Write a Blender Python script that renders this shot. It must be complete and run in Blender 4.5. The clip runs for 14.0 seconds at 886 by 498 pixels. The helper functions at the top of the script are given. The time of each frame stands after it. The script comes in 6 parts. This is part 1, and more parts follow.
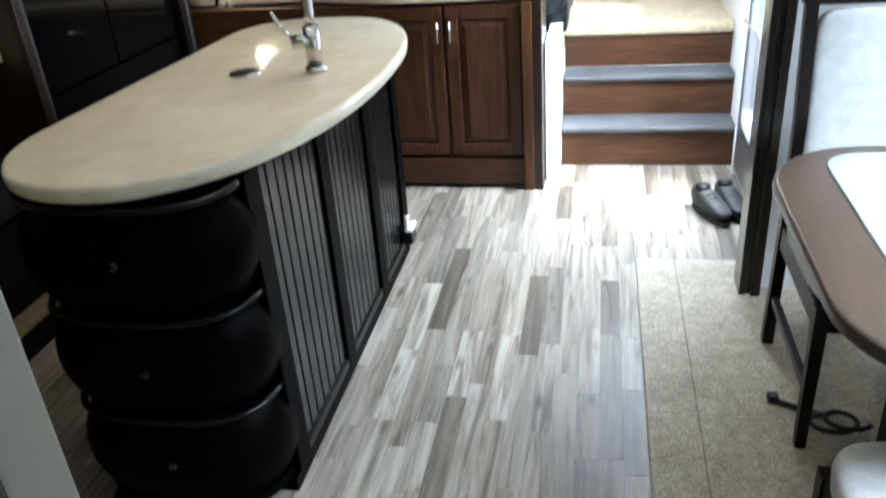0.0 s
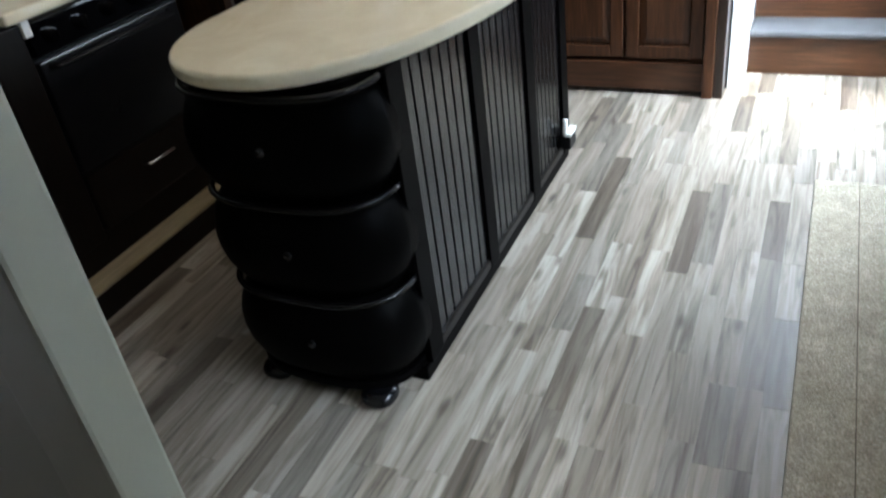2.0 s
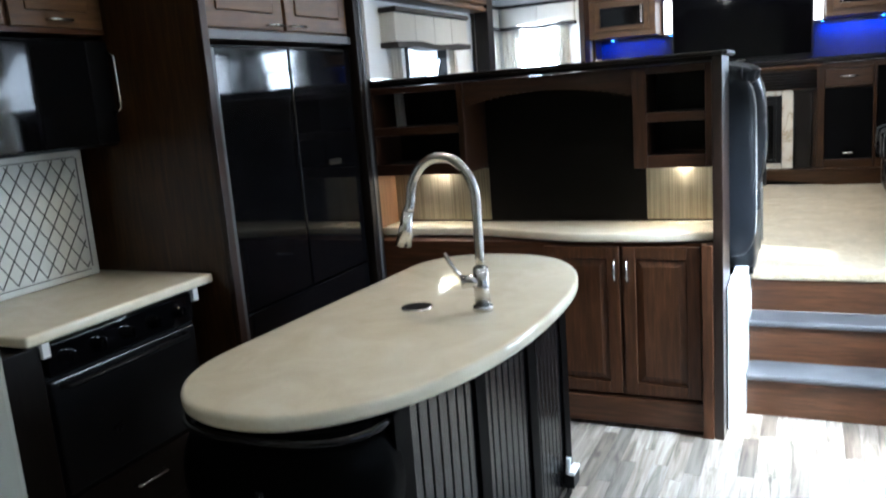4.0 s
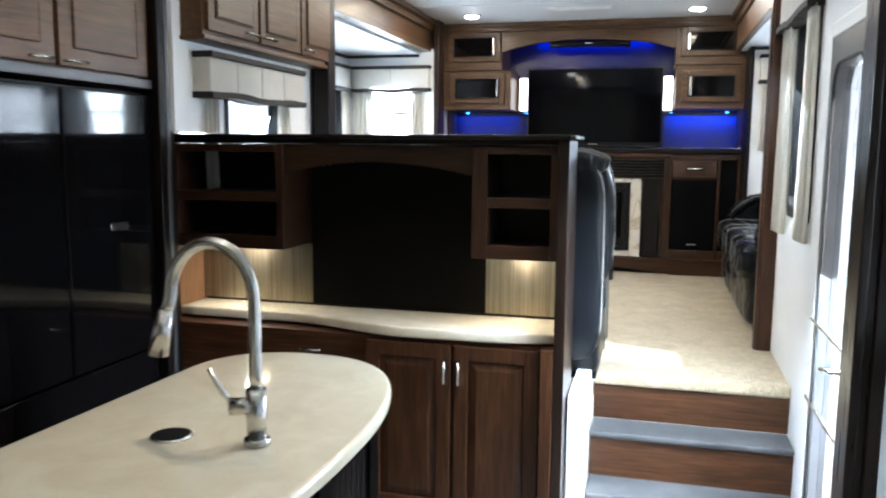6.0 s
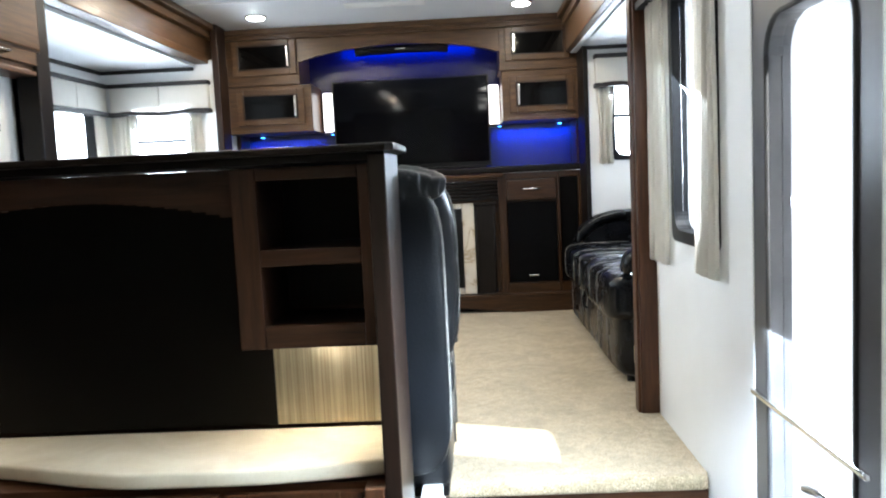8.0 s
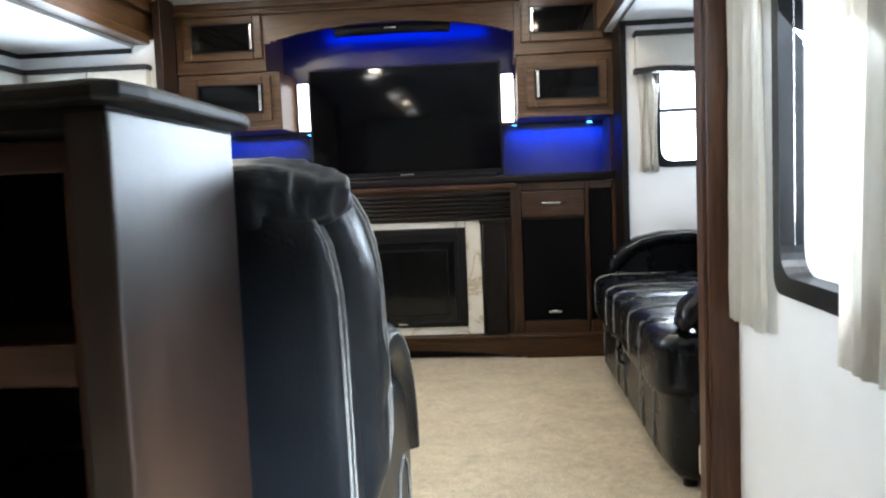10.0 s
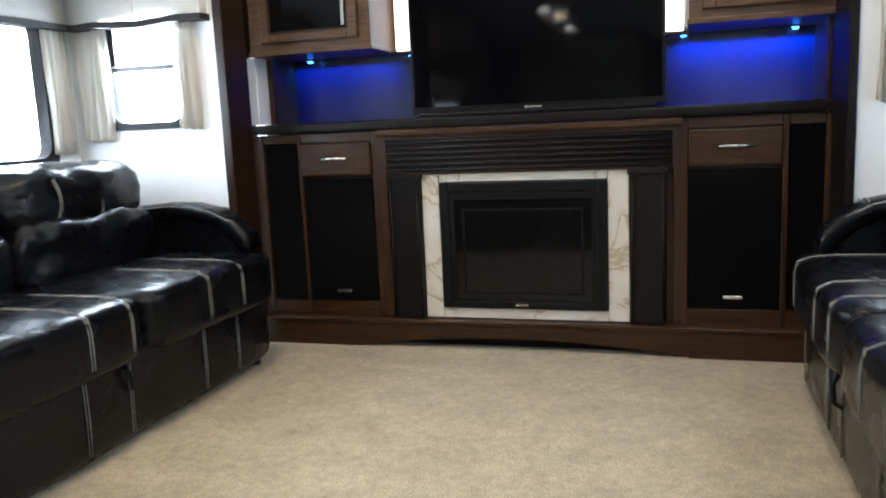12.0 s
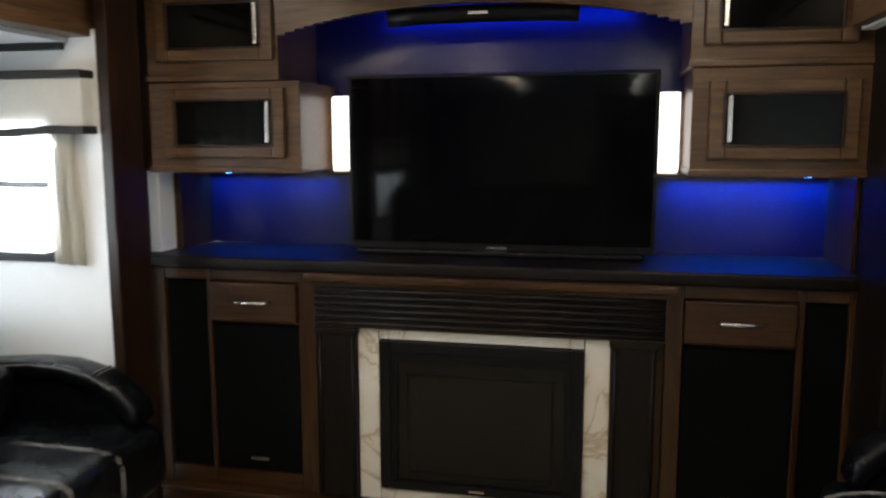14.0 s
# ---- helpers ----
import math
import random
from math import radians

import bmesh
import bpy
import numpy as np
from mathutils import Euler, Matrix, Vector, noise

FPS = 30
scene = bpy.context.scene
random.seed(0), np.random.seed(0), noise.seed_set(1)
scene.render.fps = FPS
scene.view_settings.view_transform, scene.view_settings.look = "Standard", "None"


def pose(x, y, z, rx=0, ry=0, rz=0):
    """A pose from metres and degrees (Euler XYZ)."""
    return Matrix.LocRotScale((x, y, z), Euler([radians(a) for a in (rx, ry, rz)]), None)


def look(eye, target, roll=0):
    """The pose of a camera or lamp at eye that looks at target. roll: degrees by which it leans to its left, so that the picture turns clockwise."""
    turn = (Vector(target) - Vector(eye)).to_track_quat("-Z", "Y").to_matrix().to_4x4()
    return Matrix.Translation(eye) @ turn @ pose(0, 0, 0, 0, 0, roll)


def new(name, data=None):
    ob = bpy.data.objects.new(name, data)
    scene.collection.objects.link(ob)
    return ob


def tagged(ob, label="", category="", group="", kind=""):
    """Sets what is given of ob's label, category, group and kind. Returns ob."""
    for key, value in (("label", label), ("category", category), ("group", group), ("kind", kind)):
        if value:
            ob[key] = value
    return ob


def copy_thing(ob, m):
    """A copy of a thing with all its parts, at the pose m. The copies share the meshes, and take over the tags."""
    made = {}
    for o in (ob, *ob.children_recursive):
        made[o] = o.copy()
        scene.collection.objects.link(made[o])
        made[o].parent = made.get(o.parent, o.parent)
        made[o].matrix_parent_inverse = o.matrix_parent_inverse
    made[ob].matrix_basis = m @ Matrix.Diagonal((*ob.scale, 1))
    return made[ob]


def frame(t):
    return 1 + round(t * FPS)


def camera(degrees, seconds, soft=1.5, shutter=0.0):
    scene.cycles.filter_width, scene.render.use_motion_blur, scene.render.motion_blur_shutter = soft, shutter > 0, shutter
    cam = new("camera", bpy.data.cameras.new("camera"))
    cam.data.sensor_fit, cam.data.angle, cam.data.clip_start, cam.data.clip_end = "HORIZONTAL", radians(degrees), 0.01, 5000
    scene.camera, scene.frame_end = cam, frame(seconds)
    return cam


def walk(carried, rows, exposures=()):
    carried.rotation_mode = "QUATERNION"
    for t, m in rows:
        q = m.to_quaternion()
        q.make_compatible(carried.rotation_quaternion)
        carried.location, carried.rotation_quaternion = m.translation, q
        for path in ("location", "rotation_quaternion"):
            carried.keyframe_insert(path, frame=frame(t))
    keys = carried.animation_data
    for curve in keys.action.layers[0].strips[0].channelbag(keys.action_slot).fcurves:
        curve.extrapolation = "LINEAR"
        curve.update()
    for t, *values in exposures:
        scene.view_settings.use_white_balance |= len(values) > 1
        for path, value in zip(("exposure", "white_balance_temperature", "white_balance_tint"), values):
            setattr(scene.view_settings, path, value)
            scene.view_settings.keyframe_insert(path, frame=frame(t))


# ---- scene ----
cam = camera(58.4, 14.0, soft=2.0, shutter=0.4)
PATH = [
    (0, (0.593, 0.809, 1.519), (0.213, 2.542, 0.596), -4.5),
    (0.5, (0.592, 0.848, 1.467), (0.159, 2.457, 0.361), -5.3),
    (1, (0.651, 0.859, 1.451), (0.105, 2.355, 0.242), -7.5),
    (1.5, (0.669, 0.883, 1.464), (0.0, 2.304, 0.226), -7.8),
    (2, (0.685, 0.856, 1.494), (-0.104, 2.337, 0.407), -8.2),
    (2.5, (0.664, 0.876, 1.518), (-0.152, 2.443, 0.581), -6.9),
    (3, (0.657, 0.882, 1.549), (-0.148, 2.57, 0.839), -5.7),
    (3.5, (0.669, 0.87, 1.561), (-0.138, 2.615, 1.012), -5.6),
    (4, (0.656, 0.874, 1.583), (-0.178, 2.65, 1.195), -4.4),
    (4.2, (0.659, 0.891, 1.592), (-0.139, 2.693, 1.247), -3.4),
    (6.5, (0.606, 1.651, 1.613), (0.267, 3.61, 1.394), 0.1),
    (7, (0.523, 1.932, 1.604), (0.377, 3.919, 1.427), -1.0),
    (9.5, (0.622, 3.355, 1.565), (0.563, 5.344, 1.363), -3.2),
    (10, (0.67, 3.627, 1.561), (0.516, 5.615, 1.411), -2.3),
    (10.5, (0.668, 3.915, 1.577), (0.582, 5.911, 1.495), -2.6),
    (11, (0.724, 4.189, 1.569), (0.51, 6.177, 1.52), -2.0),
    (11.5, (0.738, 4.454, 1.572), (0.328, 6.391, 1.289), -2.2),
    (12, (0.74, 4.731, 1.602), (0.168, 6.621, 1.287), -2.6),
    (12.5, (0.692, 4.863, 1.686), (0.122, 6.754, 1.367), -2.1),
    (13, (0.722, 5.005, 1.804), (0.18, 6.916, 1.572), -0.6),
    (13.5, (0.707, 5.224, 1.936), (0.106, 7.108, 1.637), -0.8),
    (14, (0.541, 5.389, 2.051), (0.121, 7.325, 1.775), -0.1),
]
EXPOSURES = [(0.0, 0.9, 5800, 8), (1.0, 0.80, 5950, 8), (2.0, 0.82, 5850, 8), (3.0, 0.85, 5600, 8), (4.0, 0.82, 5550, 8), (7.0, 0.76, 5900, 8), (10.0, 0.7, 5900, 8), (11.5, 0.66, 5900, 8), (12.5, 0.40, 5750, 8), (13.5, 0.0, 6200, 8), (14.0, -0.12, 6450, 8)]
walk(cam, [(t, look(eye, target, roll)) for t, eye, target, roll in PATH], EXPOSURES)

# ---- world, sun and large lights ----
world = bpy.data.worlds.new("world")
scene.world = world
world.use_nodes = True
SUN_WAY = Vector((-0.58, 0.20, -1.0)).normalized()
SUN_ELEV = math.asin(-SUN_WAY.z)
sky = world.node_tree.nodes.new("ShaderNodeTexSky")
sky.sky_type, sky.sun_disc = "NISHITA", False
sky.sun_elevation, sky.sun_rotation = SUN_ELEV, math.atan2(-SUN_WAY.x, -SUN_WAY.y)
world.node_tree.links.new(sky.outputs[0], world.node_tree.nodes["Background"].inputs[0])
world.node_tree.nodes["Background"].inputs[1].default_value = 0.12

sun = new("sun", bpy.data.lights.new("sun", "SUN"))
sun.data.energy, sun.data.angle, sun.data.color = 5.0, radians(0.5), (1.0, 0.95, 0.88)
sun.matrix_world = look((6, 1, 8), Vector((6, 1, 8)) + SUN_WAY)


def area(name, eye, target, sx, sy, power, color):
    lamp = new(name, bpy.data.lights.new(name, "AREA"))
    lamp.data.shape, lamp.data.size, lamp.data.size_y = "RECTANGLE", sx, sy
    lamp.data.energy, lamp.data.color = power, color
    lamp.matrix_world = look(eye, target)
    return lamp


DAY = (0.82, 0.92, 1.0)
WARM = (1.0, 0.80, 0.56)
# daylight at the openings: entry door, side window, slide windows, dinette window
area("daylight_door", (1.275, 4.18, 1.15), (0.65, 4.2, 0.0), 0.45, 1.4, 60, DAY).data.spread = radians(142)
area("daylight_side_window", (1.28, 5.05, 1.75), (0.0, 5.4, 0.7), 0.5, 0.8, 9, DAY)
area("daylight_left_slide", (-1.915, 6.9, 1.75), (0.2, 6.9, 1.0), 1.3, 0.55, 16, DAY)
area("daylight_left_slide_end", (-1.50, 7.80, 1.87), (-1.3, 5.0, 0.8), 0.38, 0.5, 12, DAY)
area("daylight_right_slide_end", (1.64, 7.80, 1.87), (1.4, 5.0, 0.8), 0.36, 0.5, 12, DAY)
area("daylight_right_slide", (2.07, 6.9, 1.8), (0.2, 6.9, 1.0), 1.25, 0.5, 4, DAY)
area("daylight_left_window", (-1.31, 4.9, 1.6), (0.5, 5.2, 1.0), 0.6, 0.35, 3, DAY)
area("daylight_dinette", (2.0, 2.1, 1.5), (1.3, 2.15, 0.0), 1.6, 0.8, 50, DAY).data.spread = radians(92)

# ---- materials ----
def nodes_of(name):
    m = bpy.data.materials.new(name)
    m.use_nodes = True
    t = m.node_tree
    return m, t, t.nodes["Principled BSDF"]


def put(t, kind, **inputs):
    n = t.nodes.new(kind)
    for k, v in inputs.items():
        n.inputs[k].default_value = v
    return n


def coords(t, scale=(1, 1, 1), rot=(0, 0, 0)):
    g = t.nodes.new("ShaderNodeNewGeometry")
    mp = t.nodes.new("ShaderNodeMapping")
    mp.inputs["Scale"].default_value = scale
    mp.inputs["Rotation"].default_value = rot
    t.links.new(g.outputs["Position"], mp.inputs["Vector"])
    return mp.outputs["Vector"]


def noise_at(t, vec, scale, detail=4.0, rough=0.55, distortion=0.0):
    n = put(t, "ShaderNodeTexNoise", Scale=scale, Detail=detail, Roughness=rough, Distortion=distortion)
    t.links.new(vec, n.inputs["Vector"])
    return n.outputs["Fac"]


def ramp(t, fac, stops):
    r = t.nodes.new("ShaderNodeValToRGB")
    el = r.color_ramp.elements
    while len(el) < len(stops):
        el.new(0.5)
    for e, (p, c) in zip(el, stops):
        e.position, e.color = p, (*c, 1)
    t.links.new(fac, r.inputs["Fac"])
    return r.outputs["Color"]


def mixc(t, a, b, fac, mode="MIX"):
    n = t.nodes.new("ShaderNodeMix")
    n.data_type, n.blend_type = "RGBA", mode
    for sock, v in ((n.inputs[6], a), (n.inputs[7], b), (n.inputs[0], fac)):
        if isinstance(v, (int, float)):
            sock.default_value = v
        elif isinstance(v, tuple):
            sock.default_value = (*v, 1)
        else:
            t.links.new(v, sock)
    return n.outputs[2]


def bump(t, b, height, strength=0.2, dist=0.002):
    n = put(t, "ShaderNodeBump", Strength=strength, Distance=dist)
    t.links.new(height, n.inputs["Height"])
    t.links.new(n.outputs[0], b.inputs["Normal"])


def rough_var(t, b, fac, lo, hi):
    m = put(t, "ShaderNodeMapRange")
    m.inputs["To Min"].default_value, m.inputs["To Max"].default_value = lo, hi
    t.links.new(fac, m.inputs["Value"])
    t.links.new(m.outputs[0], b.inputs["Roughness"])


def wood(name, dark, mid, light, grain="z", rough=(0.28, 0.45), coat=0.25, spec=0.5):
    m, t, b = nodes_of(name)
    s = {"x": (3, 40, 40), "y": (40, 3, 40), "z": (40, 40, 3)}[grain]
    v = coords(t, s)
    fine = noise_at(t, v, 1.6, 6, 0.62, 0.4)
    big = noise_at(t, coords(t, tuple(q * 0.07 for q in s)), 2.0, 3)
    c = ramp(t, fine, [(0.28, dark), (0.52, mid), (0.78, light)])
    c = mixc(t, c, ramp(t, big, [(0.3, (0.72, 0.70, 0.68)), (0.7, (1.0, 1.0, 1.0))]), 0.8, "MULTIPLY")
    t.links.new(c, b.inputs["Base Color"])
    rough_var(t, b, fine, *rough)
    b.inputs["Coat Weight"].default_value, b.inputs["Coat Roughness"].default_value = coat, 0.2
    b.inputs["Specular IOR Level"].default_value = spec
    bump(t, b, fine, 0.12, 0.001)
    return m


def plain(name, color, rough=0.5, metal=0.0, var=0.12, scale=9.0, bumps=0.1, coat=0.0, dist=0.001, spec=0.5):
    m, t, b = nodes_of(name)
    v = coords(t)
    big, small = noise_at(t, v, scale, 4), noise_at(t, v, scale * 22, 3)
    lo = tuple(c * (1 - var) for c in color)
    hi = tuple(min(1.0, c * (1 + var)) for c in color)
    t.links.new(ramp(t, big, [(0.3, lo), (0.7, hi)]), b.inputs["Base Color"])
    rough_var(t, b, big, max(0.02, rough - 0.06), min(1.0, rough + 0.06))
    b.inputs["Metallic"].default_value = metal
    b.inputs["Coat Weight"].default_value = coat
    b.inputs["Specular IOR Level"].default_value = spec
    if bumps:
        bump(t, b, small, bumps, dist)
    return m


def emit(name, color, strength):
    m, t, b = nodes_of(name)
    b.inputs["Base Color"].default_value = (*color, 1)
    b.inputs["Emission Color"].default_value = (*color, 1)
    b.inputs["Emission Strength"].default_value = strength
    return m


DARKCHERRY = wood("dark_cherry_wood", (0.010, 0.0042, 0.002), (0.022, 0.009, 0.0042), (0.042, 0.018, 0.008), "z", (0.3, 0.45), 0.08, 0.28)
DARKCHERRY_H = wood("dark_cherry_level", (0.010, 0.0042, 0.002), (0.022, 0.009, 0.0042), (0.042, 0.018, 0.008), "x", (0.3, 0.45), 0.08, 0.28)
REDS = ((0.025, 0.0093, 0.0036), (0.062, 0.0235, 0.009), (0.115, 0.047, 0.019))
CHERRY = wood("cherry_wood", *REDS, "z", (0.34, 0.5), 0.1, 0.3)
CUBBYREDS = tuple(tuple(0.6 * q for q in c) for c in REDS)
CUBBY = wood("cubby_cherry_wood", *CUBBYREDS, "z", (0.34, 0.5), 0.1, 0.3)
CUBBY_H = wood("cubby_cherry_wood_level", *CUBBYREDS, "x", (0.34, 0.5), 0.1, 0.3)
CHERRY_H = wood("cherry_wood_level", *REDS, "x", (0.34, 0.5), 0.1, 0.3)
CHERRY_Y = wood("cherry_wood_along", *REDS, "y", (0.34, 0.5), 0.1, 0.3)
GOLDS = ((0.040, 0.0185, 0.007), (0.088, 0.044, 0.0175), (0.145, 0.077, 0.033))
MAPLE = wood("glazed_wood", *GOLDS, "x", (0.32, 0.48), 0.12, 0.35)
MAPLE_Y = wood("glazed_wood_along", *GOLDS, "y", (0.32, 0.48), 0.12, 0.35)
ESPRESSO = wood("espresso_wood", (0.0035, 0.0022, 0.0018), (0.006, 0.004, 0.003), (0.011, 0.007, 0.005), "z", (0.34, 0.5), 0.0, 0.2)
WALNUTS = ((0.015, 0.0060, 0.0018), (0.040, 0.0168, 0.0052), (0.078, 0.034, 0.0110))
WALNUT = wood("walnut_wood", *WALNUTS, "z", (0.28, 0.42), 0.15, 0.3)
WALNUT_H = wood("walnut_wood_level", *WALNUTS, "x", (0.28, 0.42), 0.15, 0.3)
TABLEWOOD = wood("table_wood", (0.024, 0.013, 0.008), (0.042, 0.024, 0.0145), (0.068, 0.040, 0.025), "y", (0.3, 0.45), 0.2)
BLACKPAINT = plain("black_bead_board_paint", (0.0022, 0.0020, 0.0022), 0.24, var=0.25, bumps=0.05, spec=0.24)
ISLANDBLACK = plain("black_island_paint", (0.0010, 0.0009, 0.0009), 0.45, var=0.2, bumps=0.05, spec=0.02)
BLACK = plain("black_plastic", (0.004, 0.004, 0.0045), 0.4, bumps=0.05, spec=0.2)
BLACKGLOSS = plain("black_gloss", (0.0025, 0.0025, 0.003), 0.035, bumps=0.0, spec=0.34)
OVENGLASS = plain("oven_door_enamel", (0.004, 0.004, 0.005), 0.30, var=0.15, bumps=0.05, spec=0.45)
CLOTH = plain("speaker_cloth", (0.0025, 0.0025, 0.0028), 0.9, bumps=0.6, scale=30, spec=0.05)
WALL = plain("white_wall_vinyl", (0.78, 0.79, 0.79), 0.55, var=0.03, scale=3, bumps=0.15)
CEIL = plain("ceiling_panel", (0.72, 0.74, 0.76), 0.5, var=0.03, scale=2, bumps=0.08)
OFFWHITE = plain("off_white_door_paint", (0.36, 0.36, 0.29), 0.5, var=0.08, scale=5, bumps=0.1)
STEEL = plain("brushed_nickel", (0.62, 0.60, 0.57), 0.24, 1.0, var=0.06, bumps=0.02)
GREYSTEEL = plain("grey_aluminium", (0.085, 0.085, 0.09), 0.4, 0.5, bumps=0.05)
FABRIC = plain("curtain_fabric", (0.74, 0.71, 0.65), 0.9, var=0.06, scale=14, bumps=0.3)
ft = FABRIC.node_tree
thin = put(ft, "ShaderNodeBsdfTranslucent", Color=(0.86, 0.84, 0.78, 1))
blend = put(ft, "ShaderNodeMixShader", Fac=0.45)
ft.links.new(ft.nodes["Principled BSDF"].outputs[0], blend.inputs[1])
ft.links.new(thin.outputs[0], blend.inputs[2])
ft.links.new(blend.outputs[0], ft.nodes["Material Output"].inputs["Surface"])
BROWNTRIM = plain("dark_brown_trim", (0.010, 0.007, 0.006), 0.7, bumps=0.2)
LEATHER = plain("black_leather", (0.0030, 0.0034, 0.0046), 0.27, var=0.3, scale=7, bumps=0.3, dist=0.0014, spec=0.24)
LEATHER2 = plain("charcoal_leather", (0.006, 0.007, 0.009), 0.33, var=0.25, scale=6, bumps=0.5, dist=0.0015, spec=0.28)
STITCH = plain("grey_stitching", (0.19, 0.185, 0.17), 0.8, scale=60, var=0.3, bumps=0.4)
CHAIRFAB = plain("ribbed_chair_fabric", (0.42, 0.43, 0.42), 0.9, var=0.12, scale=25, bumps=0.6)
TREAD = plain("stair_tread_vinyl", (0.07, 0.07, 0.073), 0.55, var=0.25, scale=8, bumps=0.3, spec=0.25)
RUBBER = plain("rubber", (0.010, 0.010, 0.010), 0.6, bumps=0.1)
WHITEPL = plain("white_plastic", (0.80, 0.80, 0.78), 0.4, var=0.03)
SCREEN = plain("tv_screen", (0.002, 0.002, 0.0025), 0.035, bumps=0.0, spec=0.2)
GROUND = plain("pale_gravel", (0.45, 0.43, 0.40), 0.9, var=0.2, scale=2.0, bumps=0.5)
BLUEPANEL = plain("dark_back_panel", (0.011, 0.011, 0.036), 0.24, var=0.0, bumps=0.05)
LED = emit("blue_led", (0.05, 0.25, 1.0), 12.0)
LAMPGLOW = emit("warm_lamp_lens", (1.0, 0.93, 0.82), 40.0)
SCONCE = emit("sconce_glow", (1.0, 0.93, 0.88), 2.2)


def floor_material():
    """Grey-washed planks: each its own tone, long grain and a few knots."""
    m, t, b = nodes_of("grey_washed_plank")
    oi = t.nodes.new("ShaderNodeObjectInfo")
    g = t.nodes.new("ShaderNodeNewGeometry")
    add = t.nodes.new("ShaderNodeMath")
    add.operation = "ADD"
    t.links.new(oi.outputs["Random"], add.inputs[0])
    t.links.new(g.outputs["Random Per Island"], add.inputs[1])
    fr = t.nodes.new("ShaderNodeMath")
    fr.operation = "FRACT"
    t.links.new(add.outputs[0], fr.inputs[0])
    tone = ramp(t, fr.outputs[0], [(0.0, (0.105, 0.084, 0.064)), (0.2, (0.27, 0.238, 0.198)), (0.42, (0.34, 0.308, 0.262)),
                                   (0.6, (0.150, 0.132, 0.112)), (0.8, (0.41, 0.382, 0.335)), (1.0, (0.22, 0.186, 0.150))])
    off = put(t, "ShaderNodeVectorMath")
    off.operation = "ADD"
    sc = t.nodes.new("ShaderNodeVectorMath")
    sc.operation = "SCALE"
    sc.inputs["Scale"].default_value = 37.0
    cmb = t.nodes.new("ShaderNodeCombineXYZ")
    for k in range(3):
        t.links.new(fr.outputs[0], cmb.inputs[k])
    t.links.new(cmb.outputs[0], sc.inputs[0])
    t.links.new(coords(t, (34, 2.2, 34)), off.inputs[0])
    t.links.new(sc.outputs[0], off.inputs[1])
    grain = noise_at(t, off.outputs[0], 1.0, 6, 0.65, 0.8)
    c = mixc(t, tone, ramp(t, grain, [(0.32, (0.20, 0.165, 0.13)), (0.46, (0.58, 0.54, 0.50)), (0.58, (0.86, 0.85, 0.84)), (0.75, (1.10, 1.09, 1.08))]), 0.95, "MULTIPLY")
    off2 = put(t, "ShaderNodeVectorMath")
    off2.operation = "ADD"
    t.links.new(coords(t, (9, 3.2, 9)), off2.inputs[0])
    t.links.new(sc.outputs[0], off2.inputs[1])
    knot = put(t, "ShaderNodeTexVoronoi", Scale=1.0)
    t.links.new(off2.outputs[0], knot.inputs["Vector"])
    c = mixc(t, c, ramp(t, knot.outputs["Distance"], [(0.04, (0.22, 0.18, 0.15)), (0.16, (1.0, 1.0, 1.0))]), 0.85, "MULTIPLY")
    t.links.new(c, b.inputs["Base Color"])
    rough_var(t, b, grain, 0.38, 0.54)
    bump(t, b, grain, 0.15, 0.0008)
    return m


def carpet_material(name, a, c2):
    m, t, b = nodes_of(name)
    v = coords(t)
    tuft = noise_at(t, v, 190, 3, 0.7)
    patch = noise_at(t, v, 7, 5, 0.6)
    mid = noise_at(t, v, 30, 3, 0.65)
    c = ramp(t, tuft, [(0.33, tuple(q * 0.45 for q in a)), (0.55, a), (0.72, c2)])
    c = mixc(t, c, ramp(t, patch, [(0.3, (0.78, 0.76, 0.73)), (0.7, (1.05, 1.05, 1.05))]), 0.9, "MULTIPLY")
    c = mixc(t, c, ramp(t, mid, [(0.35, (0.79, 0.77, 0.74)), (0.65, (1.05, 1.05, 1.05))]), 0.9, "MULTIPLY")
    t.links.new(c, b.inputs["Base Color"])
    b.inputs["Roughness"].default_value = 0.95
    b.inputs["Sheen Weight"].default_value = 0.2
    bump(t, b, tuft, 0.9, 0.006)
    return m


def quartz_material():
    m, t, b = nodes_of("cream_quartz")
    v = coords(t)
    vein = noise_at(t, v, 5, 8, 0.6, 1.2)
    fleck = noise_at(t, v, 220, 2)
    c = ramp(t, vein, [(0.3, (0.69, 0.61, 0.45)), (0.6, (0.78, 0.71, 0.55)), (0.75, (0.83, 0.77, 0.62))])
    c = mixc(t, c, ramp(t, fleck, [(0.28, (0.8, 0.77, 0.7)), (0.4, (1, 1, 1))]), 0.6, "MULTIPLY")
    t.links.new(c, b.inputs["Base Color"])
    b.inputs["Roughness"].default_value = 0.09
    return m


def marble_material():
    m, t, b = nodes_of("cream_marble")
    v = coords(t)
    vein = noise_at(t, v, 3.2, 9, 0.62, 0.9)
    c = ramp(t, vein, [(0.36, (0.66, 0.63, 0.56)), (0.472, (0.62, 0.57, 0.48)), (0.50, (0.40, 0.32, 0.21)), (0.522, (0.63, 0.58, 0.49)), (0.8, (0.68, 0.65, 0.58))])
    t.links.new(c, b.inputs["Base Color"])
    b.inputs["Roughness"].default_value = 0.18
    return m


